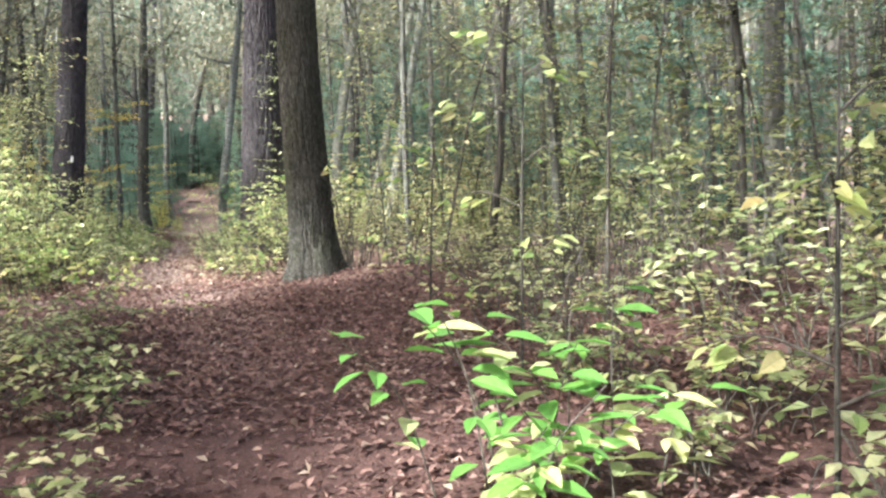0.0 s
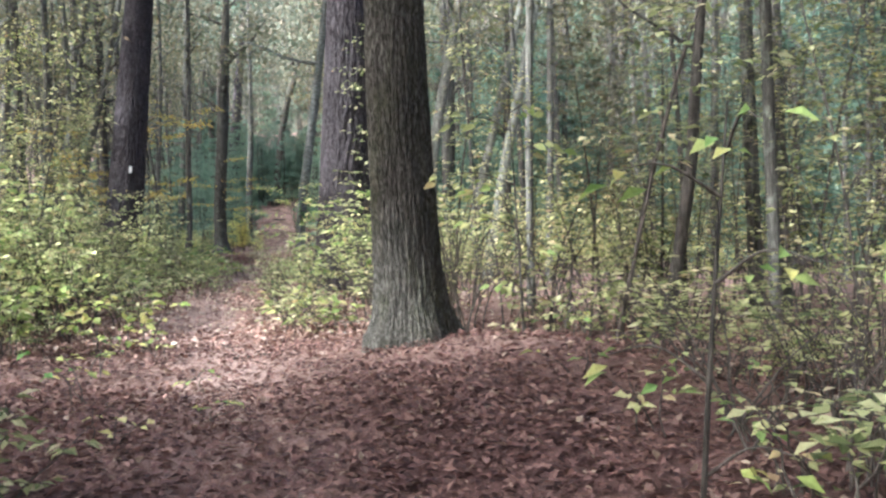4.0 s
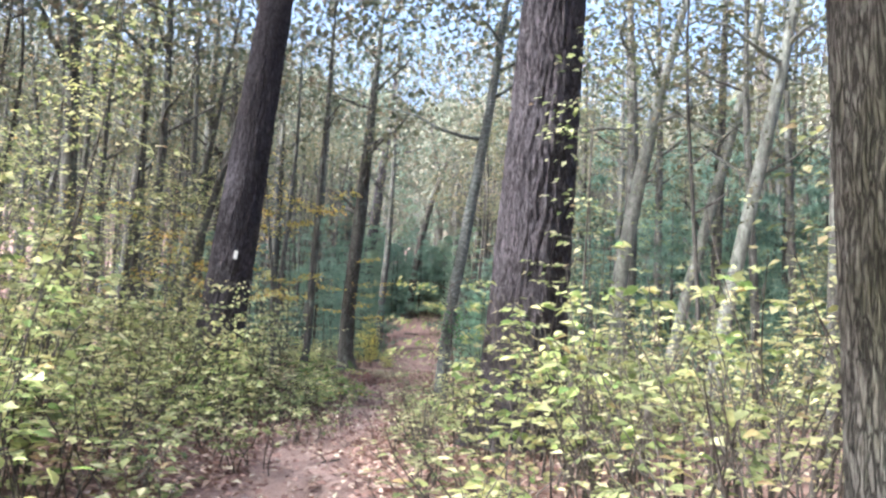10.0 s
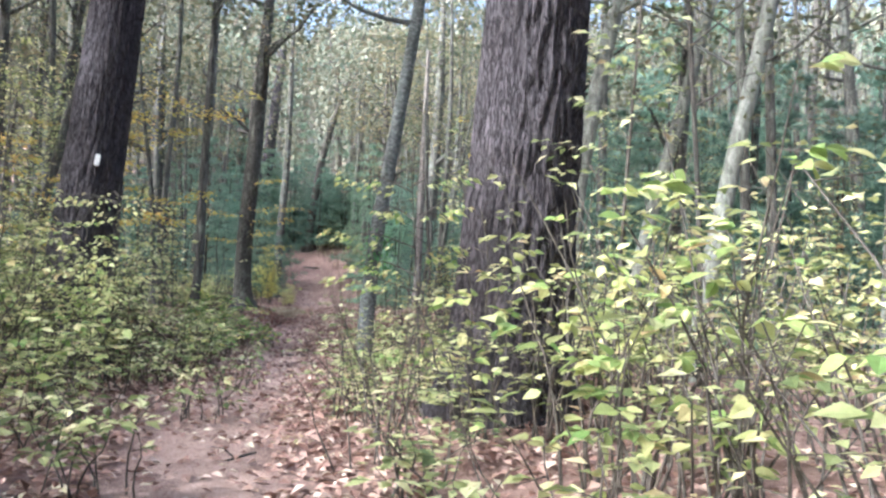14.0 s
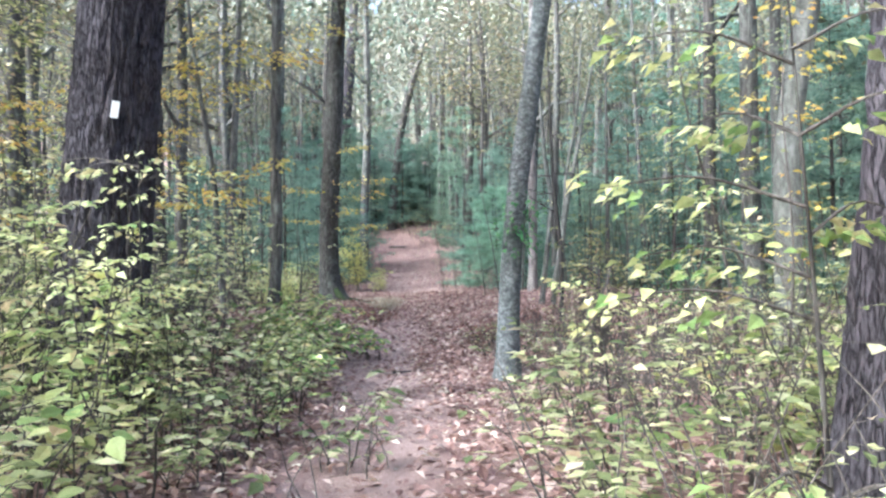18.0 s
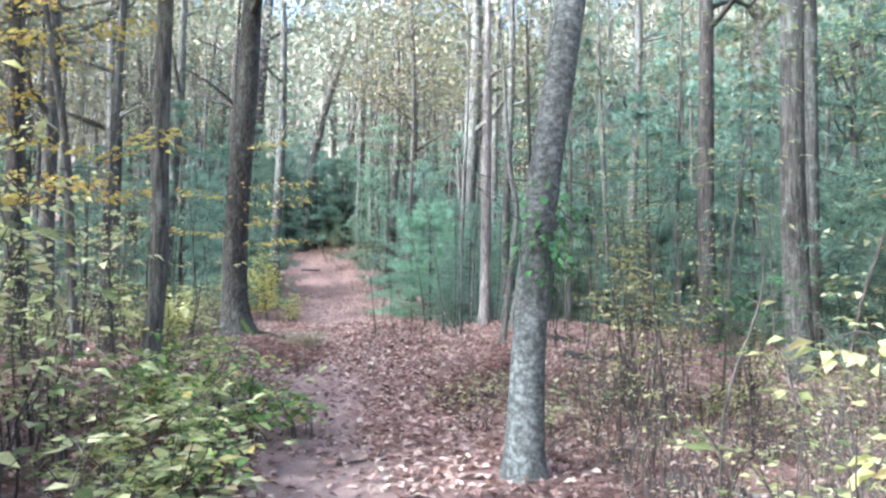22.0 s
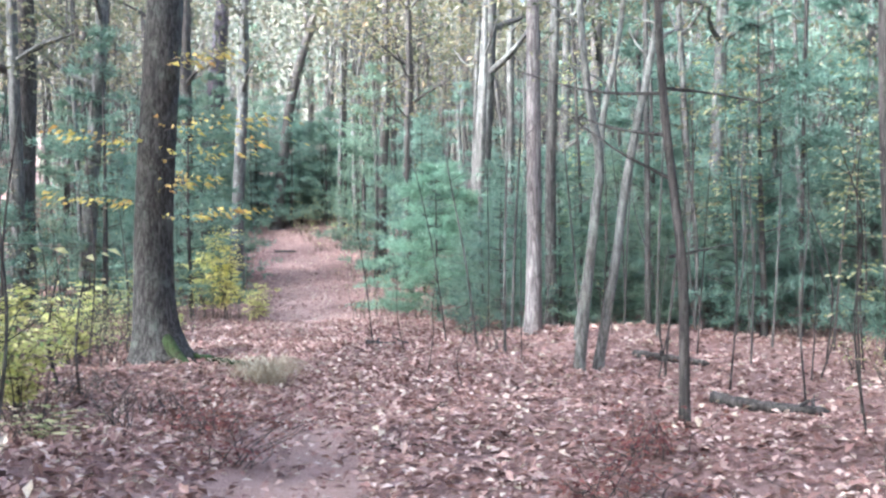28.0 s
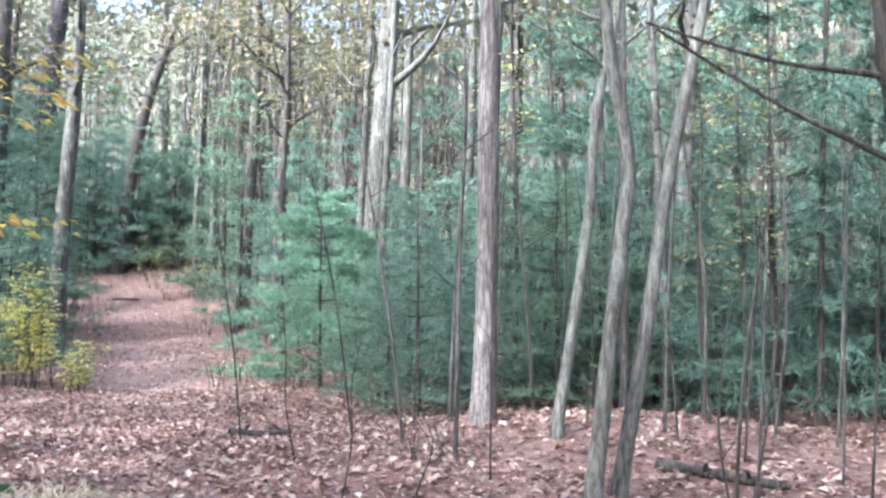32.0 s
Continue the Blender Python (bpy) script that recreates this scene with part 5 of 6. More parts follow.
level_sprays(L1, sp, lambda z: (-0.12, -0.08, z - 0.1), (((0.95, -0.1, 2.05), 80), ((-0.95, -0.4, 2.0), 80), ((0.3, -0.9, 2.1), 60), ((0.9, 0.2, 4.1), 90), ((-0.3, -0.9, 4.3), 80), ((1.2, -0.6, 4.5), 80), ((-1.0, 0.1, 4.0), 70)), LEAF_GOLD)
level_sprays(MAPLE, sp, lambda z: (0.05, -0.15, z - 0.1), (((1.7, -0.75, 3.2), 70), ((1.4, -0.6, 2.0), 60), ((0.9, -1.0, 2.4), 50), ((1.9, -1.4, 2.8), 60), ((-0.9, -1.1, 3.0), 60), ((-1.1, -0.8, 2.2), 50), ((1.1, -0.4, 4.1), 60)), LEAF_GOLD)
level_sprays(YOUNG, sp, lambda z: (0.1, 0.0, z - 0.1), (((0.9, -0.7, 4.4), 80), ((-0.9, -0.9, 4.7), 80), ((0.5, -1.1, 2.6), 60), ((-1.0, -1.0, 2.5), 60), ((1.3, -0.2, 4.9), 70)), LEAF_GOLD)

# big bright green leaves close to the start
t = thing("broadleaf_plant", on_ground(2.5, -0.2), "knee-high plant with large glossy bright green leaves in sunlight", "plant")
for k in range(18):
    a = 2 * math.pi * k / 18 + sp.normal() * 0.3
    fx, fy = sp.normal(size=2) * 0.2
    h, out = sp.uniform(0.35, 0.95), sp.uniform(0.12, 0.5)
    ln = smooth_line([(fx, fy, -0.04, 0.006), (fx + math.cos(a) * out * 0.4, fy + math.sin(a) * out * 0.4, h * 0.65, 0.004), (fx + math.cos(a) * out, fy + math.sin(a) * out, h, 0.0025)], 8)
    v, f = tube(ln, 5)
    stem = part("stem", mesh_of("stem", v, f, BARK_TWIG, True), t)
    for q in range(10):
        p = ln[sp.integers(2, 8), :3]
        b_ = sp.random() * 2 * math.pi
        p = p + np.array([math.cos(b_), math.sin(b_), 0]) * sp.uniform(0.0, 0.10)
        v, f = fine_leaves(np.array([p]), np.array([[math.cos(b_), math.sin(b_), -0.15 + 0.3 * sp.random()]]), np.array([[0, 0, 1.0]]) + pick(sp, 1) * 0.35, np.array([sp.uniform(0.12, 0.21)]), 0.46)
        part("leaf", mesh_of("leaf", v, f, LEAF_YELLOW if p[2] < 0.3 or (k + q) % 4 == 0 else LEAF_GREEN), stem)


# saplings that hold out level sprays of large leaves beside the path
def spray_sapling(x, y, h, lean_, rows, leaf, label, size=0.12, count=18):
    t = thing("understorey_tree", on_ground(x, y), label, "sapling", "saplings with large leaves")
    ln = smooth_line([(0, 0, -0.05, 0.013), (lean_[0] * 0.4, lean_[1] * 0.4, h * 0.45, 0.010), (lean_[0], lean_[1], h, 0.004)], 10)
    v, f = tube(ln, 6)
    part("trunk", mesh_of("trunk", v, f, BARK_DARK, True), t)
    level_sprays(t, sp, lambda z: (lean_[0] * (z / h) ** 1.3, lean_[1] * (z / h) ** 1.3, min(z, h) - 0.08), [((a_, b_, z), count) for a_, b_, z in rows], leaf, size)


for x, y, h in ((-10.3, 29.8, 4.6), (-11.0, 27.0, 4.0), (-10.6, 24.6, 4.4), (-12.6, 31.0, 5.0)):
    rows = []
    for k in range(13):
        a, L = sp.random() * 6.28, sp.uniform(0.6, 1.3)
        rows.append((math.cos(a) * L, math.sin(a) * L, h * sp.uniform(0.42, 1.0)))
    spray_sapling(x, y, h, (sp.normal() * 0.2, sp.normal() * 0.2), rows, LEAF_GOLD, "thin sapling with level sprays of golden and orange leaves", 0.11, 24)
LY = "thin dark sapling holding out sprays of large yellow-green leaves"
spray_sapling(-2.3, 18.0, 2.3, (-0.15, -0.1), ((-0.75, -0.2, 2.15), (-0.5, 0.3, 1.9), (-0.85, -0.1, 1.65), (0.35, -0.3, 1.9), (-0.7, 0.25, 1.4), (-0.85, -0.25, 1.25), (0.3, 0.2, 1.55), (-0.4, -0.5, 0.65), (0.2, -0.4, 0.6), (0.4, -0.1, 2.2)), LEAF_LIME, LY, 0.088, 34)
spray_sapling(-2.95, 22.5, 1.5, (-0.1, -0.2), ((-0.45, -0.4, 1.35), (0.3, -0.5, 1.15), (-0.3, -0.45, 0.95), (-0.5, -0.3, 0.6), (0.35, -0.3, 0.45), (-0.2, -0.6, 0.75)), LEAF_LIME, LY, 0.095, 16)
spray_sapling(1.75, 8.5, 2.2, (-0.1, 0.0), ((-0.6, 0.0, 1.95), (-0.75, -0.1, 1.45), (-0.55, 0.2, 1.3), (-0.7, -0.2, 1.05), (0.4, -0.2, 1.7), (0.3, 0.3, 2.1), (-0.3, -0.3, 0.5), (0.3, 0.1, 0.8)), LEAF_LIME, LY, 0.13, 9)
spray_sapling(3.5, -0.7, 1.9, (0.1, 0.1), ((0.1, -0.5, 1.5), (-0.2, -0.35, 1.35), (0.5, -0.3, 0.9), (-0.3, -0.4, 0.35), (0.2, -0.45, 0.6), (-0.45, 0.2, 0.75), (0.5, 0.3, 1.7)), LEAF_LIME, LY, 0.12, 8)
spray_sapling(2.75, 2.3, 2.6, (0.1, -0.1), ((-0.5, -0.2, 1.9), (0.4, -0.4, 1.6), (-0.45, 0.1, 1.3), (0.5, -0.2, 2.2), (0.1, -0.6, 1.0), (-0.4, -0.3, 2.4)), LEAF_LIME, LY, 0.12, 10)
for x, y, h in ((-6.75, 21.4, 2.6), (-7.15, 22.0, 2.3), (-6.5, 20.6, 1.9), (-8.2, 26.0, 2.3), (-9.1, 27.5, 2.7), (-8.9, 24.8, 2.4), (-10.2, 26.3, 2.8), (-9.7, 31.3, 2.2), (-10.6, 32.9, 2.6), (-11.8, 34.6, 2.4)):
    spray_sapling(x, y, h, (sp.normal() * 0.15, sp.normal() * 0.15), [(sp.normal() * 0.5, sp.normal() * 0.5, h * sp.uniform(0.3, 1.0)) for _ in range(11)], LEAF_YELLOW, "thin dark sapling with sprays of yellow-green leaves by the pine", 0.10, 12)
for x, y, h, w in ((-5.55, 17.7, 1.15, 0.9), (-5.95, 18.7, 1.4, 1.0), (-5.5, 16.4, 0.7, 0.8), (-2.35, 9.7, 0.75, 0.8), (-2.9, 10.1, 0.9, 0.9), (-3.3, 9.2, 0.8, 0.9), (-0.8, 11.3, 0.5, 0.9), (-0.3, 10.9, 0.5, 0.8), (-1.15, 12.2, 0.6, 0.8), (-6.0, 15.6, 1.0, 0.9), (-4.6, 12.6, 0.9, 0.9), (-1.5, 19.9, 0.7, 0.9), (-2.6, 20.6, 0.6, 0.9), (-2.4, 19.3, 0.5, 0.8)):
    shrub("yellow_shrub", on_ground(x, y), "low shrub with large pale yellow leaves beside the path", sp, h, w, 5, 0.12, 7, LEAF_LIME, "yellow shrubs by the path", 0.7, 4, 0.25)
shrub("green_shrub", on_ground(0.55, -0.85), "small plant with bright green leaves at the edge of the path", sp, 0.4, 0.6, 6, 0.11, 16, LEAF_GREEN, "plants near the start", 0.4, 4, 0.3)
for x, y, h, w in ((-3.7, 8.6, 2.2, 1.2), (-4.7, 9.8, 2.4, 1.4), (-4.3, 7.2, 2.1, 1.3), (-5.7, 11.5, 2.4, 1.4), (-5.2, 13.2, 2.2, 1.3), (-6.3, 9.0, 2.6, 1.5), (-6.8, 14.4, 2.4, 1.4), (-5.0, 11.0, 2.8, 1.3), (-4.6, 12.2, 2.3, 1.2), (-6.0, 12.6, 3.0, 1.4), (-7.6, 12.0, 3.1, 1.5), (-4.0, 11.4, 1.7, 1.1), (-7.2, 10.2, 3.0, 1.4)):
    shrub("tall_shrub", on_ground(x, y), "tall open shrub of brown stems with pale yellow leaves", sp, h, w, 8, 0.105, 7.0, LEAF_YELLOW, "tall shrubs beside the path", 0.7, 5, 0.3)
for k in range(24):
    y = sp.uniform(28.5, 44)
    x = float(track_x(y)) - sp.uniform(2.6, 8.5)
    if clear(x, y, 0.5) and not (33.5 < y < 36 and x > -9.6):
        shrub("yellow_shrub", on_ground(x, y), "thin upright shrub with small pale yellow leaves on the forest floor", sp, sp.uniform(0.8, 1.7), sp.uniform(0.6, 1.0), 6, 0.07, 9, LEAF_YELLOW, "yellow shrubs of the open floor", 0.5, 4, 0.25)
shrub("leafy_shrub", on_ground(-2.6, 29.0), "rounded leafy shrub with dull green leaves behind the birch", sp, 2.2, 1.6, 9, 0.085, 10, LEAF_SHRUB, "", 0.45, 6, 0.35)
shrub("leafy_shrub", on_ground(-1.5, 29.6), "rounded leafy shrub with dull green leaves behind the birch", sp, 1.7, 1.5, 8, 0.085, 11, LEAF_IVY, "", 0.45, 6, 0.4)
for x, y, h in ((-0.2, 2.4, 0.6), (-0.7, 3.2, 0.65), (-1.1, 2.3, 0.6), (0.0, 1.5, 0.5), (-0.6, 1.5, 0.55), (-1.5, 3.2, 0.7), (-0.9, 4.4, 0.6), (-1.8, 4.4, 0.7), (0.35, 0.1, 0.4), (3.6, -1.8, 0.9), (4.3, -0.6, 1.2), (3.3, 0.2, 0.6), (3.0, 1.9, 0.6), (-1.3, 3.6, 0.5)):
    shrub("green_shrub", on_ground(x, y), "low plant with broad dull green leaves in the shade", sp, h, 0.9, 7, 0.085, 14, LEAF_SHRUB, "plants near the start", 0.5, 5, 0.2)


for x, y, h in ((2.3, 5.4, 0.4), (2.7, 4.4, 0.5), (3.1, 5.9, 0.45), (2.9, 3.4, 0.5), (2.0, 6.6, 0.3), (3.4, 4.6, 0.6), (2.5, 7.2, 0.35), (3.6, 6.8, 0.5), (2.2, 8.2, 0.3), (-0.9, 5.6, 0.35), (-1.6, 6.8, 0.45), (-1.1, 7.6, 0.3), (-2.0, 8.0, 0.5), (-0.5, 6.4, 0.25), (-2.6, 6.4, 0.45), (-1.9, 9.2, 0.35)):
    shrub("seedling", on_ground(x, y), "small sprig with a few yellow-green leaves on the litter", sp, h, 0.5, 3, 0.085, 9, LEAF_MIXED if y > 6 else LEAF_YELLOW, "seedlings near the oak", 0.7, 3, 0.35, "seedling")
spray_sapling(2.15, 3.7, 1.7, (0.1, -0.1), ((-0.35, -0.2, 1.45), (0.3, -0.4, 1.15), (-0.3, 0.1, 0.8), (0.35, -0.1, 0.45), (0.1, -0.45, 1.6)), LEAF_MIXED, LY, 0.10, 6)


# ---- creeper on the birch, white blaze on the pine, roots ----
t = thing("ivy", (-4.05, 26.69, 2.05 + float(ground_z(-4.2, 26.7))), "bright green creeper leaves wound round the birch trunk", "creeper")
P, D = [], []
coil = []
for k in range(60):
    u = k / 59
    a = u * 9
    coil.append((0.16 * math.cos(a) + 0.07 * u, 0.16 * math.sin(a), -0.5 + 1.0 * u, 0.008))
v, f = tube(smooth_line(coil, 90), 5)
part("vine", mesh_of("vine", v, f, BARK_TWIG, True), t)
for k in range(230):
    u = np.clip(sp.normal(0.55, 0.24), 0, 1)
    a = sp.random() * 2 * math.pi
    o_ = np.array([math.cos(a), math.sin(a), 0])
    P.append(np.array([0.07 * u, 0, -0.5 + u]) + o_ * (0.15 + 0.22 * sp.random() ** 2))
    D.append(o_ + [0, 0, -0.6] + sp.normal(size=3) * 0.4)
v, f = leaves(np.array(P), np.array(D), pick(sp, len(P)) * 0.5 + [0, 0, 1], sp.uniform(0.045, 0.095, len(P)), 0.75)
tagged(part("foliage", mesh_of("foliage", v, f, LEAF_IVY), t), kind="stuff")

bm = bmesh.new()
bmesh.ops.create_cube(bm, size=1.0, matrix=Matrix.Diagonal((0.075, 0.012, 0.17, 1)))
bmesh.ops.bevel(bm, geom=bm.edges[:], offset=0.004, segments=2, affect="EDGES")
me = bpy.data.meshes.new("trail_blaze")
bm.to_mesh(me)
bm.free()
me.materials.append(PAINT)
blaze = new("trail_blaze", me)
blaze.matrix_basis = pose(-7.655, 22.63, 2.885, -2, 8, 28)
tagged(blaze, "white painted trail blaze on the pine's bark", "trail mark")


def stick(points, r, material, label, name="fallen_branch", stubs=0, seed=0):
    rng = np.random.default_rng(seed)
    x0, y0 = points[0]
    z0 = float(ground_z(x0, y0))
    t = thing(name, (x0, y0, z0), label, "branch")
    pts = [(x - x0, y - y0, float(ground_z(x, y)) - z0 + r * 0.7, r * (1 - 0.45 * i / (len(points) - 1))) for i, (x, y) in enumerate(points)]
    ln = smooth_line(pts, 16)
    ln[:, 3] *= rng.uniform(0.85, 1.15, 16)
    ln[-1, 3] *= 0.3
    v, f = tube(ln, 9)
    part("stem", mesh_of("stem", v, f, material, True), t)
    for k in range(stubs):
        i = rng.integers(3, 14)
        a = rng.random() * 6.28
        p = ln[i, :3]
        e = p + np.array([math.cos(a) * 0.25, math.sin(a) * 0.25, 0.12])
        v, f = tube([(*p, ln[i, 3] * 0.5), (*(p * 0.5 + e * 0.5 + [0, 0, 0.03]), ln[i, 3] * 0.35), (*e, 0.003)], 5)
        part("stub", mesh_of("stub", v, f, material, True), t)
    return t


stick([(-7.55, 42.0), (-7.2, 42.1), (-6.75, 42.2)], 0.078, BARK_DARK, "short dark rotting branch on the leaf litter beside the path", stubs=2, seed=1)
stick([(-9.5, 37.5), (-9.2, 37.62), (-8.95, 37.66), (-8.75, 37.8)], 0.075, BARK_MOSS, "black mossy root end beside the maple foot", "root", 0, 2)
stick([(-3.3, 38.1), (-2.9, 37.7), (-2.5, 37.2)], 0.068, BARK_DARK, "dark broken branch lying under the saplings", stubs=2, seed=3)
stick([(-3.1, 34.9), (-2.7, 34.5), (-2.1, 34.4)], 0.075, BARK_DARK, "dark fallen limb half buried in leaves", stubs=2, seed=4)
stick([(-3.05, 26.3), (-2.8, 25.8), (-2.35, 25.45), (-1.8, 25.6)], 0.06, BARK_DEAD, "weathered fallen limb among the low shrubs", stubs=3, seed=5)
stick([(-14.3, 64.8), (-13.8, 64.9), (-13.3, 64.8)], 0.07, BARK_DARK, "dark log end at the top of the path", seed=6)
stick([(-0.15, 10.3), (-0.3, 10.9), (-0.2, 11.6)], 0.02, BARK_PALE, "pale bare stick leaning in the leaves by the oak", stubs=2, seed=7)
stick([(-0.6, 12.2), (-0.3, 12.6), (-0.2, 13.2)], 0.022, BARK_PALE, "curved pale dead branch in the yellow shrubs", stubs=2, seed=8)
for i, (x, y, a, L) in enumerate(((-6.5, 33.2, 0.2, 1.3), (-5.9, 27.0, 0.4, 0.5), (-2.2, 11.3, 0.3, 0.3), (-3.5, 16.2, 1.2, 0.35), (-5.2, 22.1, 0.3, 0.4), (-7.9, 36.1, 2.6, 0.6), (-6.1, 34.6, 1.0, 0.5), (-5.2, 36.0, 0.2, 0.7), (-9.3, 44.6, 2.8, 0.5), (-1.2, 9.3, 0.2, 0.4), (0.3, 4.2, 1.9, 0.5))):
    stick([(x, y), (x + math.cos(a) * L * 0.5, y + math.sin(a) * L * 0.5 + 0.03), (x + math.cos(a) * L, y + math.sin(a) * L)], 0.014, BARK_DARK, "thin dark fallen stick across the path", "fallen_stick", 1, 20 + i)


# ---- bare thin saplings on the open floor ----
bs = np.random.default_rng(71)
for x, y, h, r, lx in ((-7.3, 41.0, 3.2, 0.012, -0.12), (-6.0, 40.6, 4.5, 0.014, -0.16), (-5.5, 39.6, 4.0, 0.02, -0.14), (-5.3, 40.5, 3.8, 0.012, 0.02), (-6.6, 39.0, 1.6, 0.009, -0.1), (-2.9, 37.0, 3.4, 0.014, 0.08), (-2.4, 38.2, 3.6, 0.012, 0.1), (-2.6, 36.0, 3.0, 0.012, 0.06),
                       (-1.9, 37.4, 3.3, 0.014, 0.03), (-1.5, 36.4, 2.6, 0.01, -0.05), (-2.1, 35.0, 2.8, 0.012, 0.02), (-1.2, 38.6, 3.8, 0.016, 0.05), (-3.0, 40.5, 4.2, 0.018, 0.06), (-4.9, 37.9, 3.0, 0.010, 0.06), (-0.6, 37.0, 3.4, 0.012, 0.02), (-0.9, 34.8, 2.8, 0.013, 0.05),
                       (-9.1, 29.6, 3.2, 0.02, -0.02), (-9.9, 30.4, 3.4, 0.018, 0.04), (-10.4, 28.4, 3.0, 0.02, 0.05), (-8.8, 31.4, 2.6, 0.014, 0.06), (-11.4, 30.6, 3.6, 0.022, -0.03), (-5.1, 38.6, 4.6, 0.024, 0.02), (-4.9, 40.4, 4.8, 0.028, 0.05), (-10.9, 33.6, 3.4, 0.02, 0.02), (-12.4, 32.4, 3.9, 0.024, -0.05),
                       (-2.7, 39.4, 4.4, 0.022, 0.04), (-1.9, 40.2, 4.6, 0.026, -0.03), (-0.2, 35.9, 3.6, 0.016, -0.04), (0.5, 38.3, 4.2, 0.02, 0.05), (-1.1, 33.2, 3.4, 0.016, 0.07), (0.3, 33.9, 3.8, 0.02, -0.05), (1.2, 36.9, 4.4, 0.022, 0.02), (-2.2, 33.4, 2.6, 0.012, -0.08), (-3.4, 36.2, 2.2, 0.010, 0.16), (-2.75, 38.9, 3.0, 0.013, -0.12), (-6.2, 37.6, 1.3, 0.008, 0.12), (-5.7, 35.8, 1.0, 0.007, -0.1), (-1.6, 39.1, 3.9, 0.018, 0.1), (-3.6, 41.6, 4.4, 0.024, -0.06), (-4.3, 41.0, 3.8, 0.016, 0.09), (-0.3, 31.2, 3.2, 0.016, 0.06), (-1.9, 30.9, 3.0, 0.014, -0.05), (-2.9, 28.1, 2.4, 0.013, 0.08), (-2.2, 26.9, 2.0, 0.012, -0.1), (-3.1, 24.6, 2.2, 0.012, 0.1)):
    t = thing("bare_sapling", on_ground(x, y), "thin bare grey-brown sapling on the leaf-strewn floor", "sapling", "bare saplings")
    ln = smooth_line([(0, 0, -0.05, r), (lx * h * 0.3 + bs.normal() * 0.04, bs.normal() * 0.04, h * 0.35, r * 0.85), (lx * h * 0.7 + bs.normal() * 0.06, bs.normal() * 0.06, h * 0.7, r * 0.6), (lx * h, 0, h, 0.003)], 14)
    v, f = tube(ln, 7)
    part("trunk", mesh_of("trunk", v, f, BARK_DARK if r < 0.013 else BARK_MAPLE, True), t)
    for k in range(5):
        i = bs.integers(4, 13)
        a, L = bs.random() * 6.28, bs.uniform(0.2, 0.7)
        p = ln[i, :3]
        e = p + np.array([math.cos(a) * L, math.sin(a) * L, L * 0.6])
        v, f = tube(smooth_line([(*p, r * 0.4), (*(0.5 * p + 0.5 * e + bs.normal(size=3) * 0.04), r * 0.25), (*e, 0.0015)], 5), 4)
        part("twig", mesh_of("twig", v, f, BARK_DARK, True), t)


for k in range(64):
    y = bs.uniform(28, 45)
    x = float(track_x(y)) - bs.uniform(2.4, 9)
    if k >= 30:
        x, y = bs.uniform(-3.4, 3.5), bs.uniform(35.5, 43)
    if not clear(x, y, 0.4):
        continue
    h, r = bs.uniform(1.6, 4.2), bs.uniform(0.008, 0.02)
    t = thing("bare_sapling", on_ground(x, y), "thin bare dark sapling on the leaf-strewn floor", "sapling", "bare saplings")
    ln = smooth_line([(0, 0, -0.05, r), (bs.normal() * 0.1, bs.normal() * 0.1, h * 0.4, r * 0.8), (bs.normal() * 0.3, bs.normal() * 0.3, h, 0.003)], 12)
    v, f = tube(ln, 6)
    part("trunk", mesh_of("trunk", v, f, BARK_DARK, True), t)
    for q in range(4):
        i, a, L = bs.integers(3, 11), bs.random() * 6.28, bs.uniform(0.25, 0.7)
        p = ln[i, :3]
        e = p + np.array([math.cos(a) * L, math.sin(a) * L, L * 0.5])
        v, f = tube([(*p, r * 0.45), (*(0.5 * p + 0.5 * e + bs.normal(size=3) * 0.04), r * 0.3), (*e, 0.0015)], 4)
        part("twig", mesh_of("twig", v, f, BARK_DARK, True), t)


# ---- leaf litter ----
lit = np.random.default_rng(81)


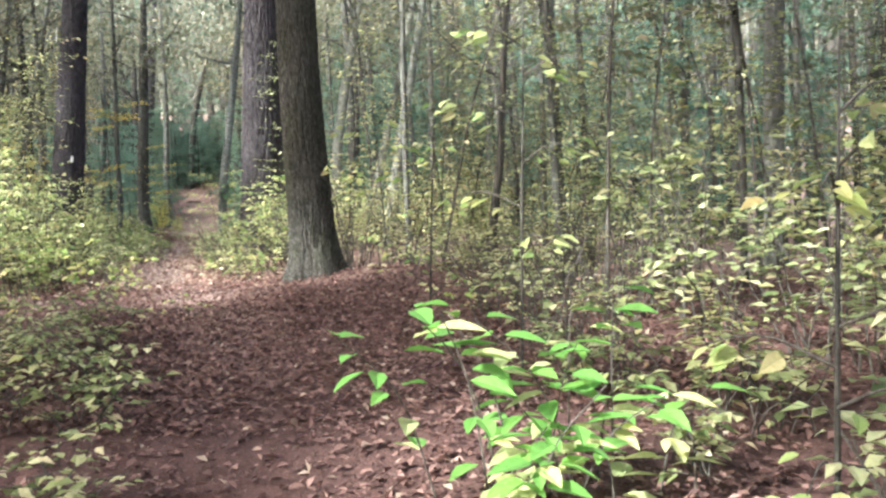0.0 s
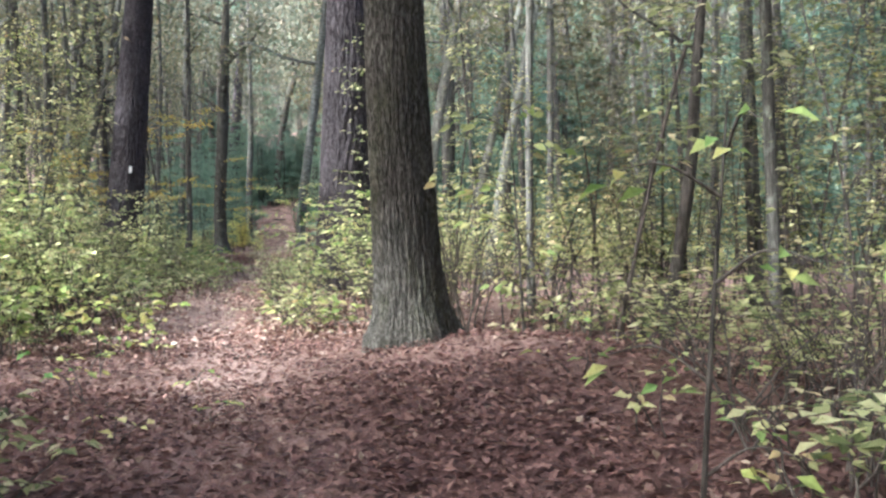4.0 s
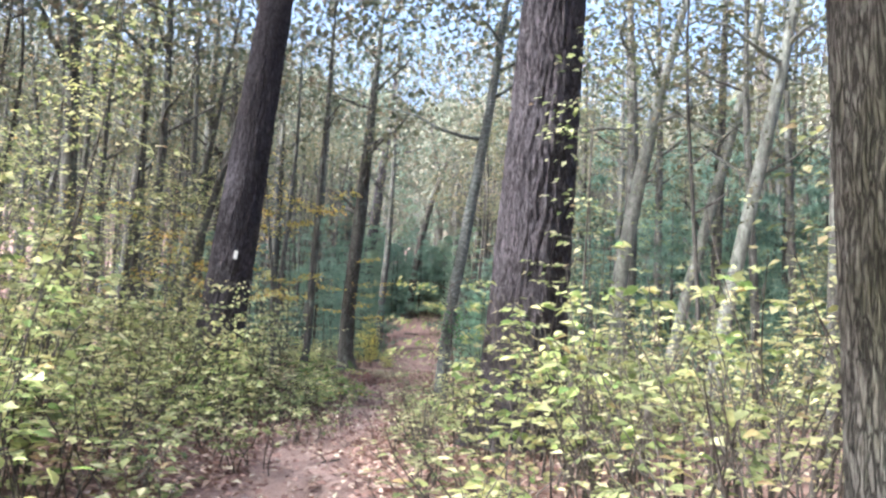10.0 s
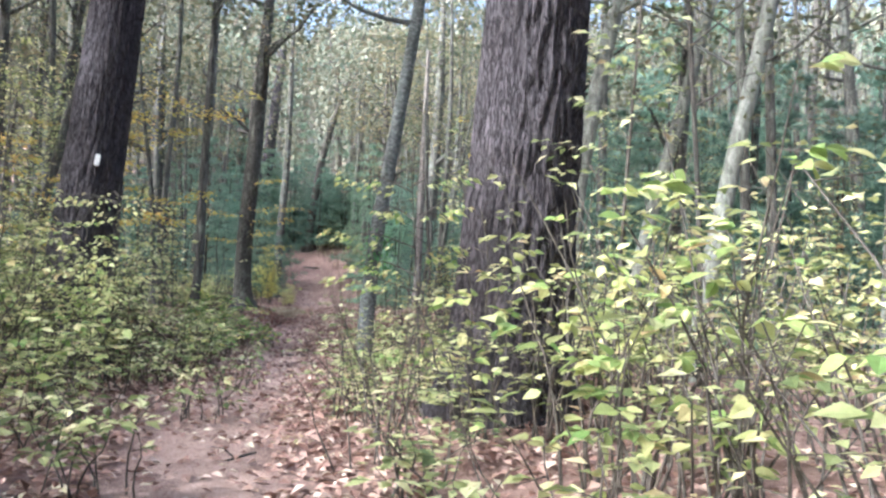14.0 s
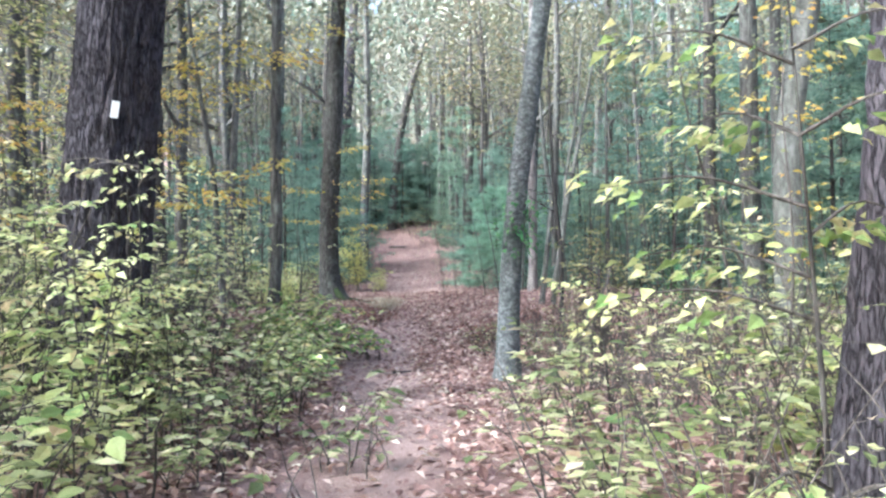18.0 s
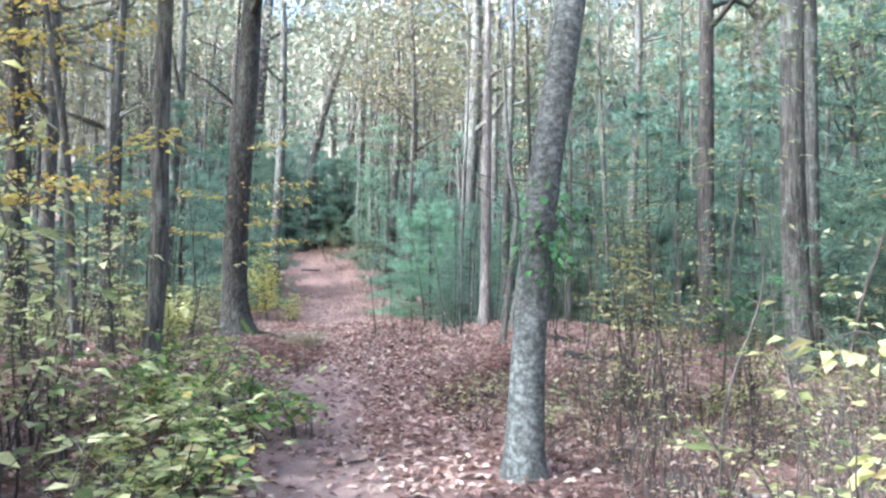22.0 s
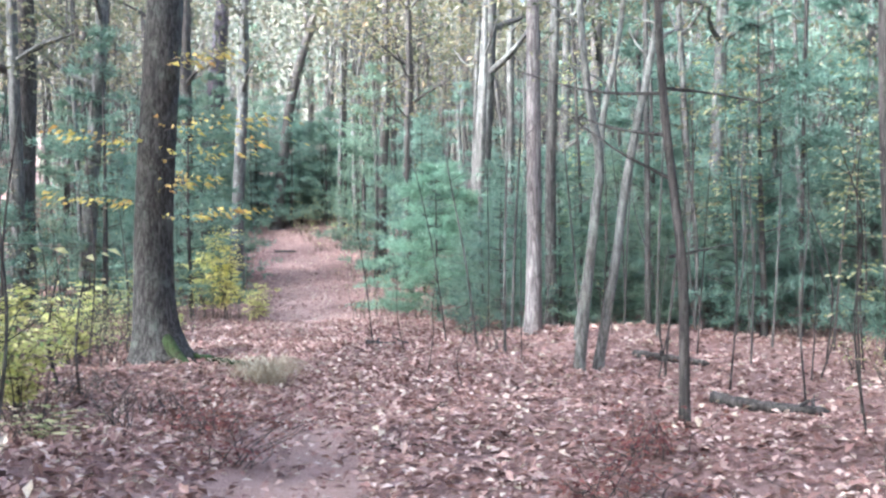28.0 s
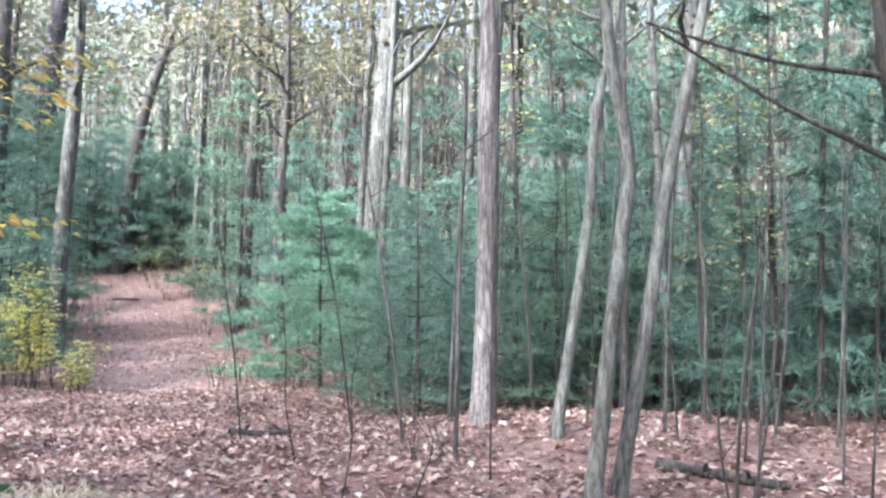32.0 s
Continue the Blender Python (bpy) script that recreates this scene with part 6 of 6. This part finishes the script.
def strew(name, X, Y, low, high, material, label):
    """Fallen leaves, flat and curled, over the ground."""
    n = len(X)
    P = np.stack([X, Y, ground_z(X, Y) + lit.uniform(0.004, 0.035, n)], 1)
    d = pick(lit, n) * [1, 1, 0.3]
    v, f = flakes(P, d, pick(lit, n) * 0.5 + [0, 0, 1], lit.uniform(low, high, n), 0.62, 0.16)
    tagged(new(name, mesh_of(name, v, f, material)), label, "leaf litter", "", "stuff")


Y = np.concatenate([lit.uniform(10, 26, 26000), lit.uniform(26, 48, 56000), lit.uniform(48, 70, 10000)])
X = track_x(Y) + lit.normal(size=len(Y)) * np.where(Y < 26, 2.6, 4.0)
Y, X = np.append(Y, lit.uniform(27, 46, 36000)), np.append(X, lit.uniform(-13, 6, 36000))
keep = ~((np.abs(X - track_x(Y)) < 0.55) & (Y < 34) & (lit.random(len(Y)) < 0.7))
strew("leaf_litter", X[keep], Y[keep], 0.04, 0.125, LEAF_LITTER, "fallen brown and tan leaves strewn over the forest floor")
# Litter round the oak carries that shade in its darker colour.
Y = np.append(lit.uniform(-6, 12, 76000), lit.uniform(1.5, 7.5, 24000))
X = track_x(Y) + lit.normal(size=100000) * np.where(np.arange(100000) < 76000, 4.0, 2.4)
keep = ~((np.abs(X - track_x(Y)) < 0.5) & (lit.random(100000) < 0.3))
strew("russet_litter", X[keep], Y[keep], 0.025, 0.085, LEAF_BROWN_SHADED, "russet fallen leaves and needles round the oak, darkened for painted shade")


# ---- a pale tuft of dead grass by the path ----
t = thing("dead_grass", on_ground(-8.2, 36.7), "pale tuft of arching dead grass on the leaf litter", "grass tuft")
pieces = []
for k in range(150):
    a, L = lit.random() * 6.28, lit.uniform(0.3, 0.62)
    o_ = np.array([math.cos(a), math.sin(a), 0])
    p = np.array([lit.normal() * 0.12, lit.normal() * 0.12, 0.0])
    pieces.append(tube(smooth_line([(*p, 0.006), (*(p + o_ * L * 0.5 + [0, 0, L * 0.6]), 0.005), (*(p + o_ * L + [0, 0, L * 0.25]), 0.001)], 5), 3))
v, f = join(pieces)
tagged(part("blades", mesh_of("blades", v, f, STRAW), t), kind="stuff")
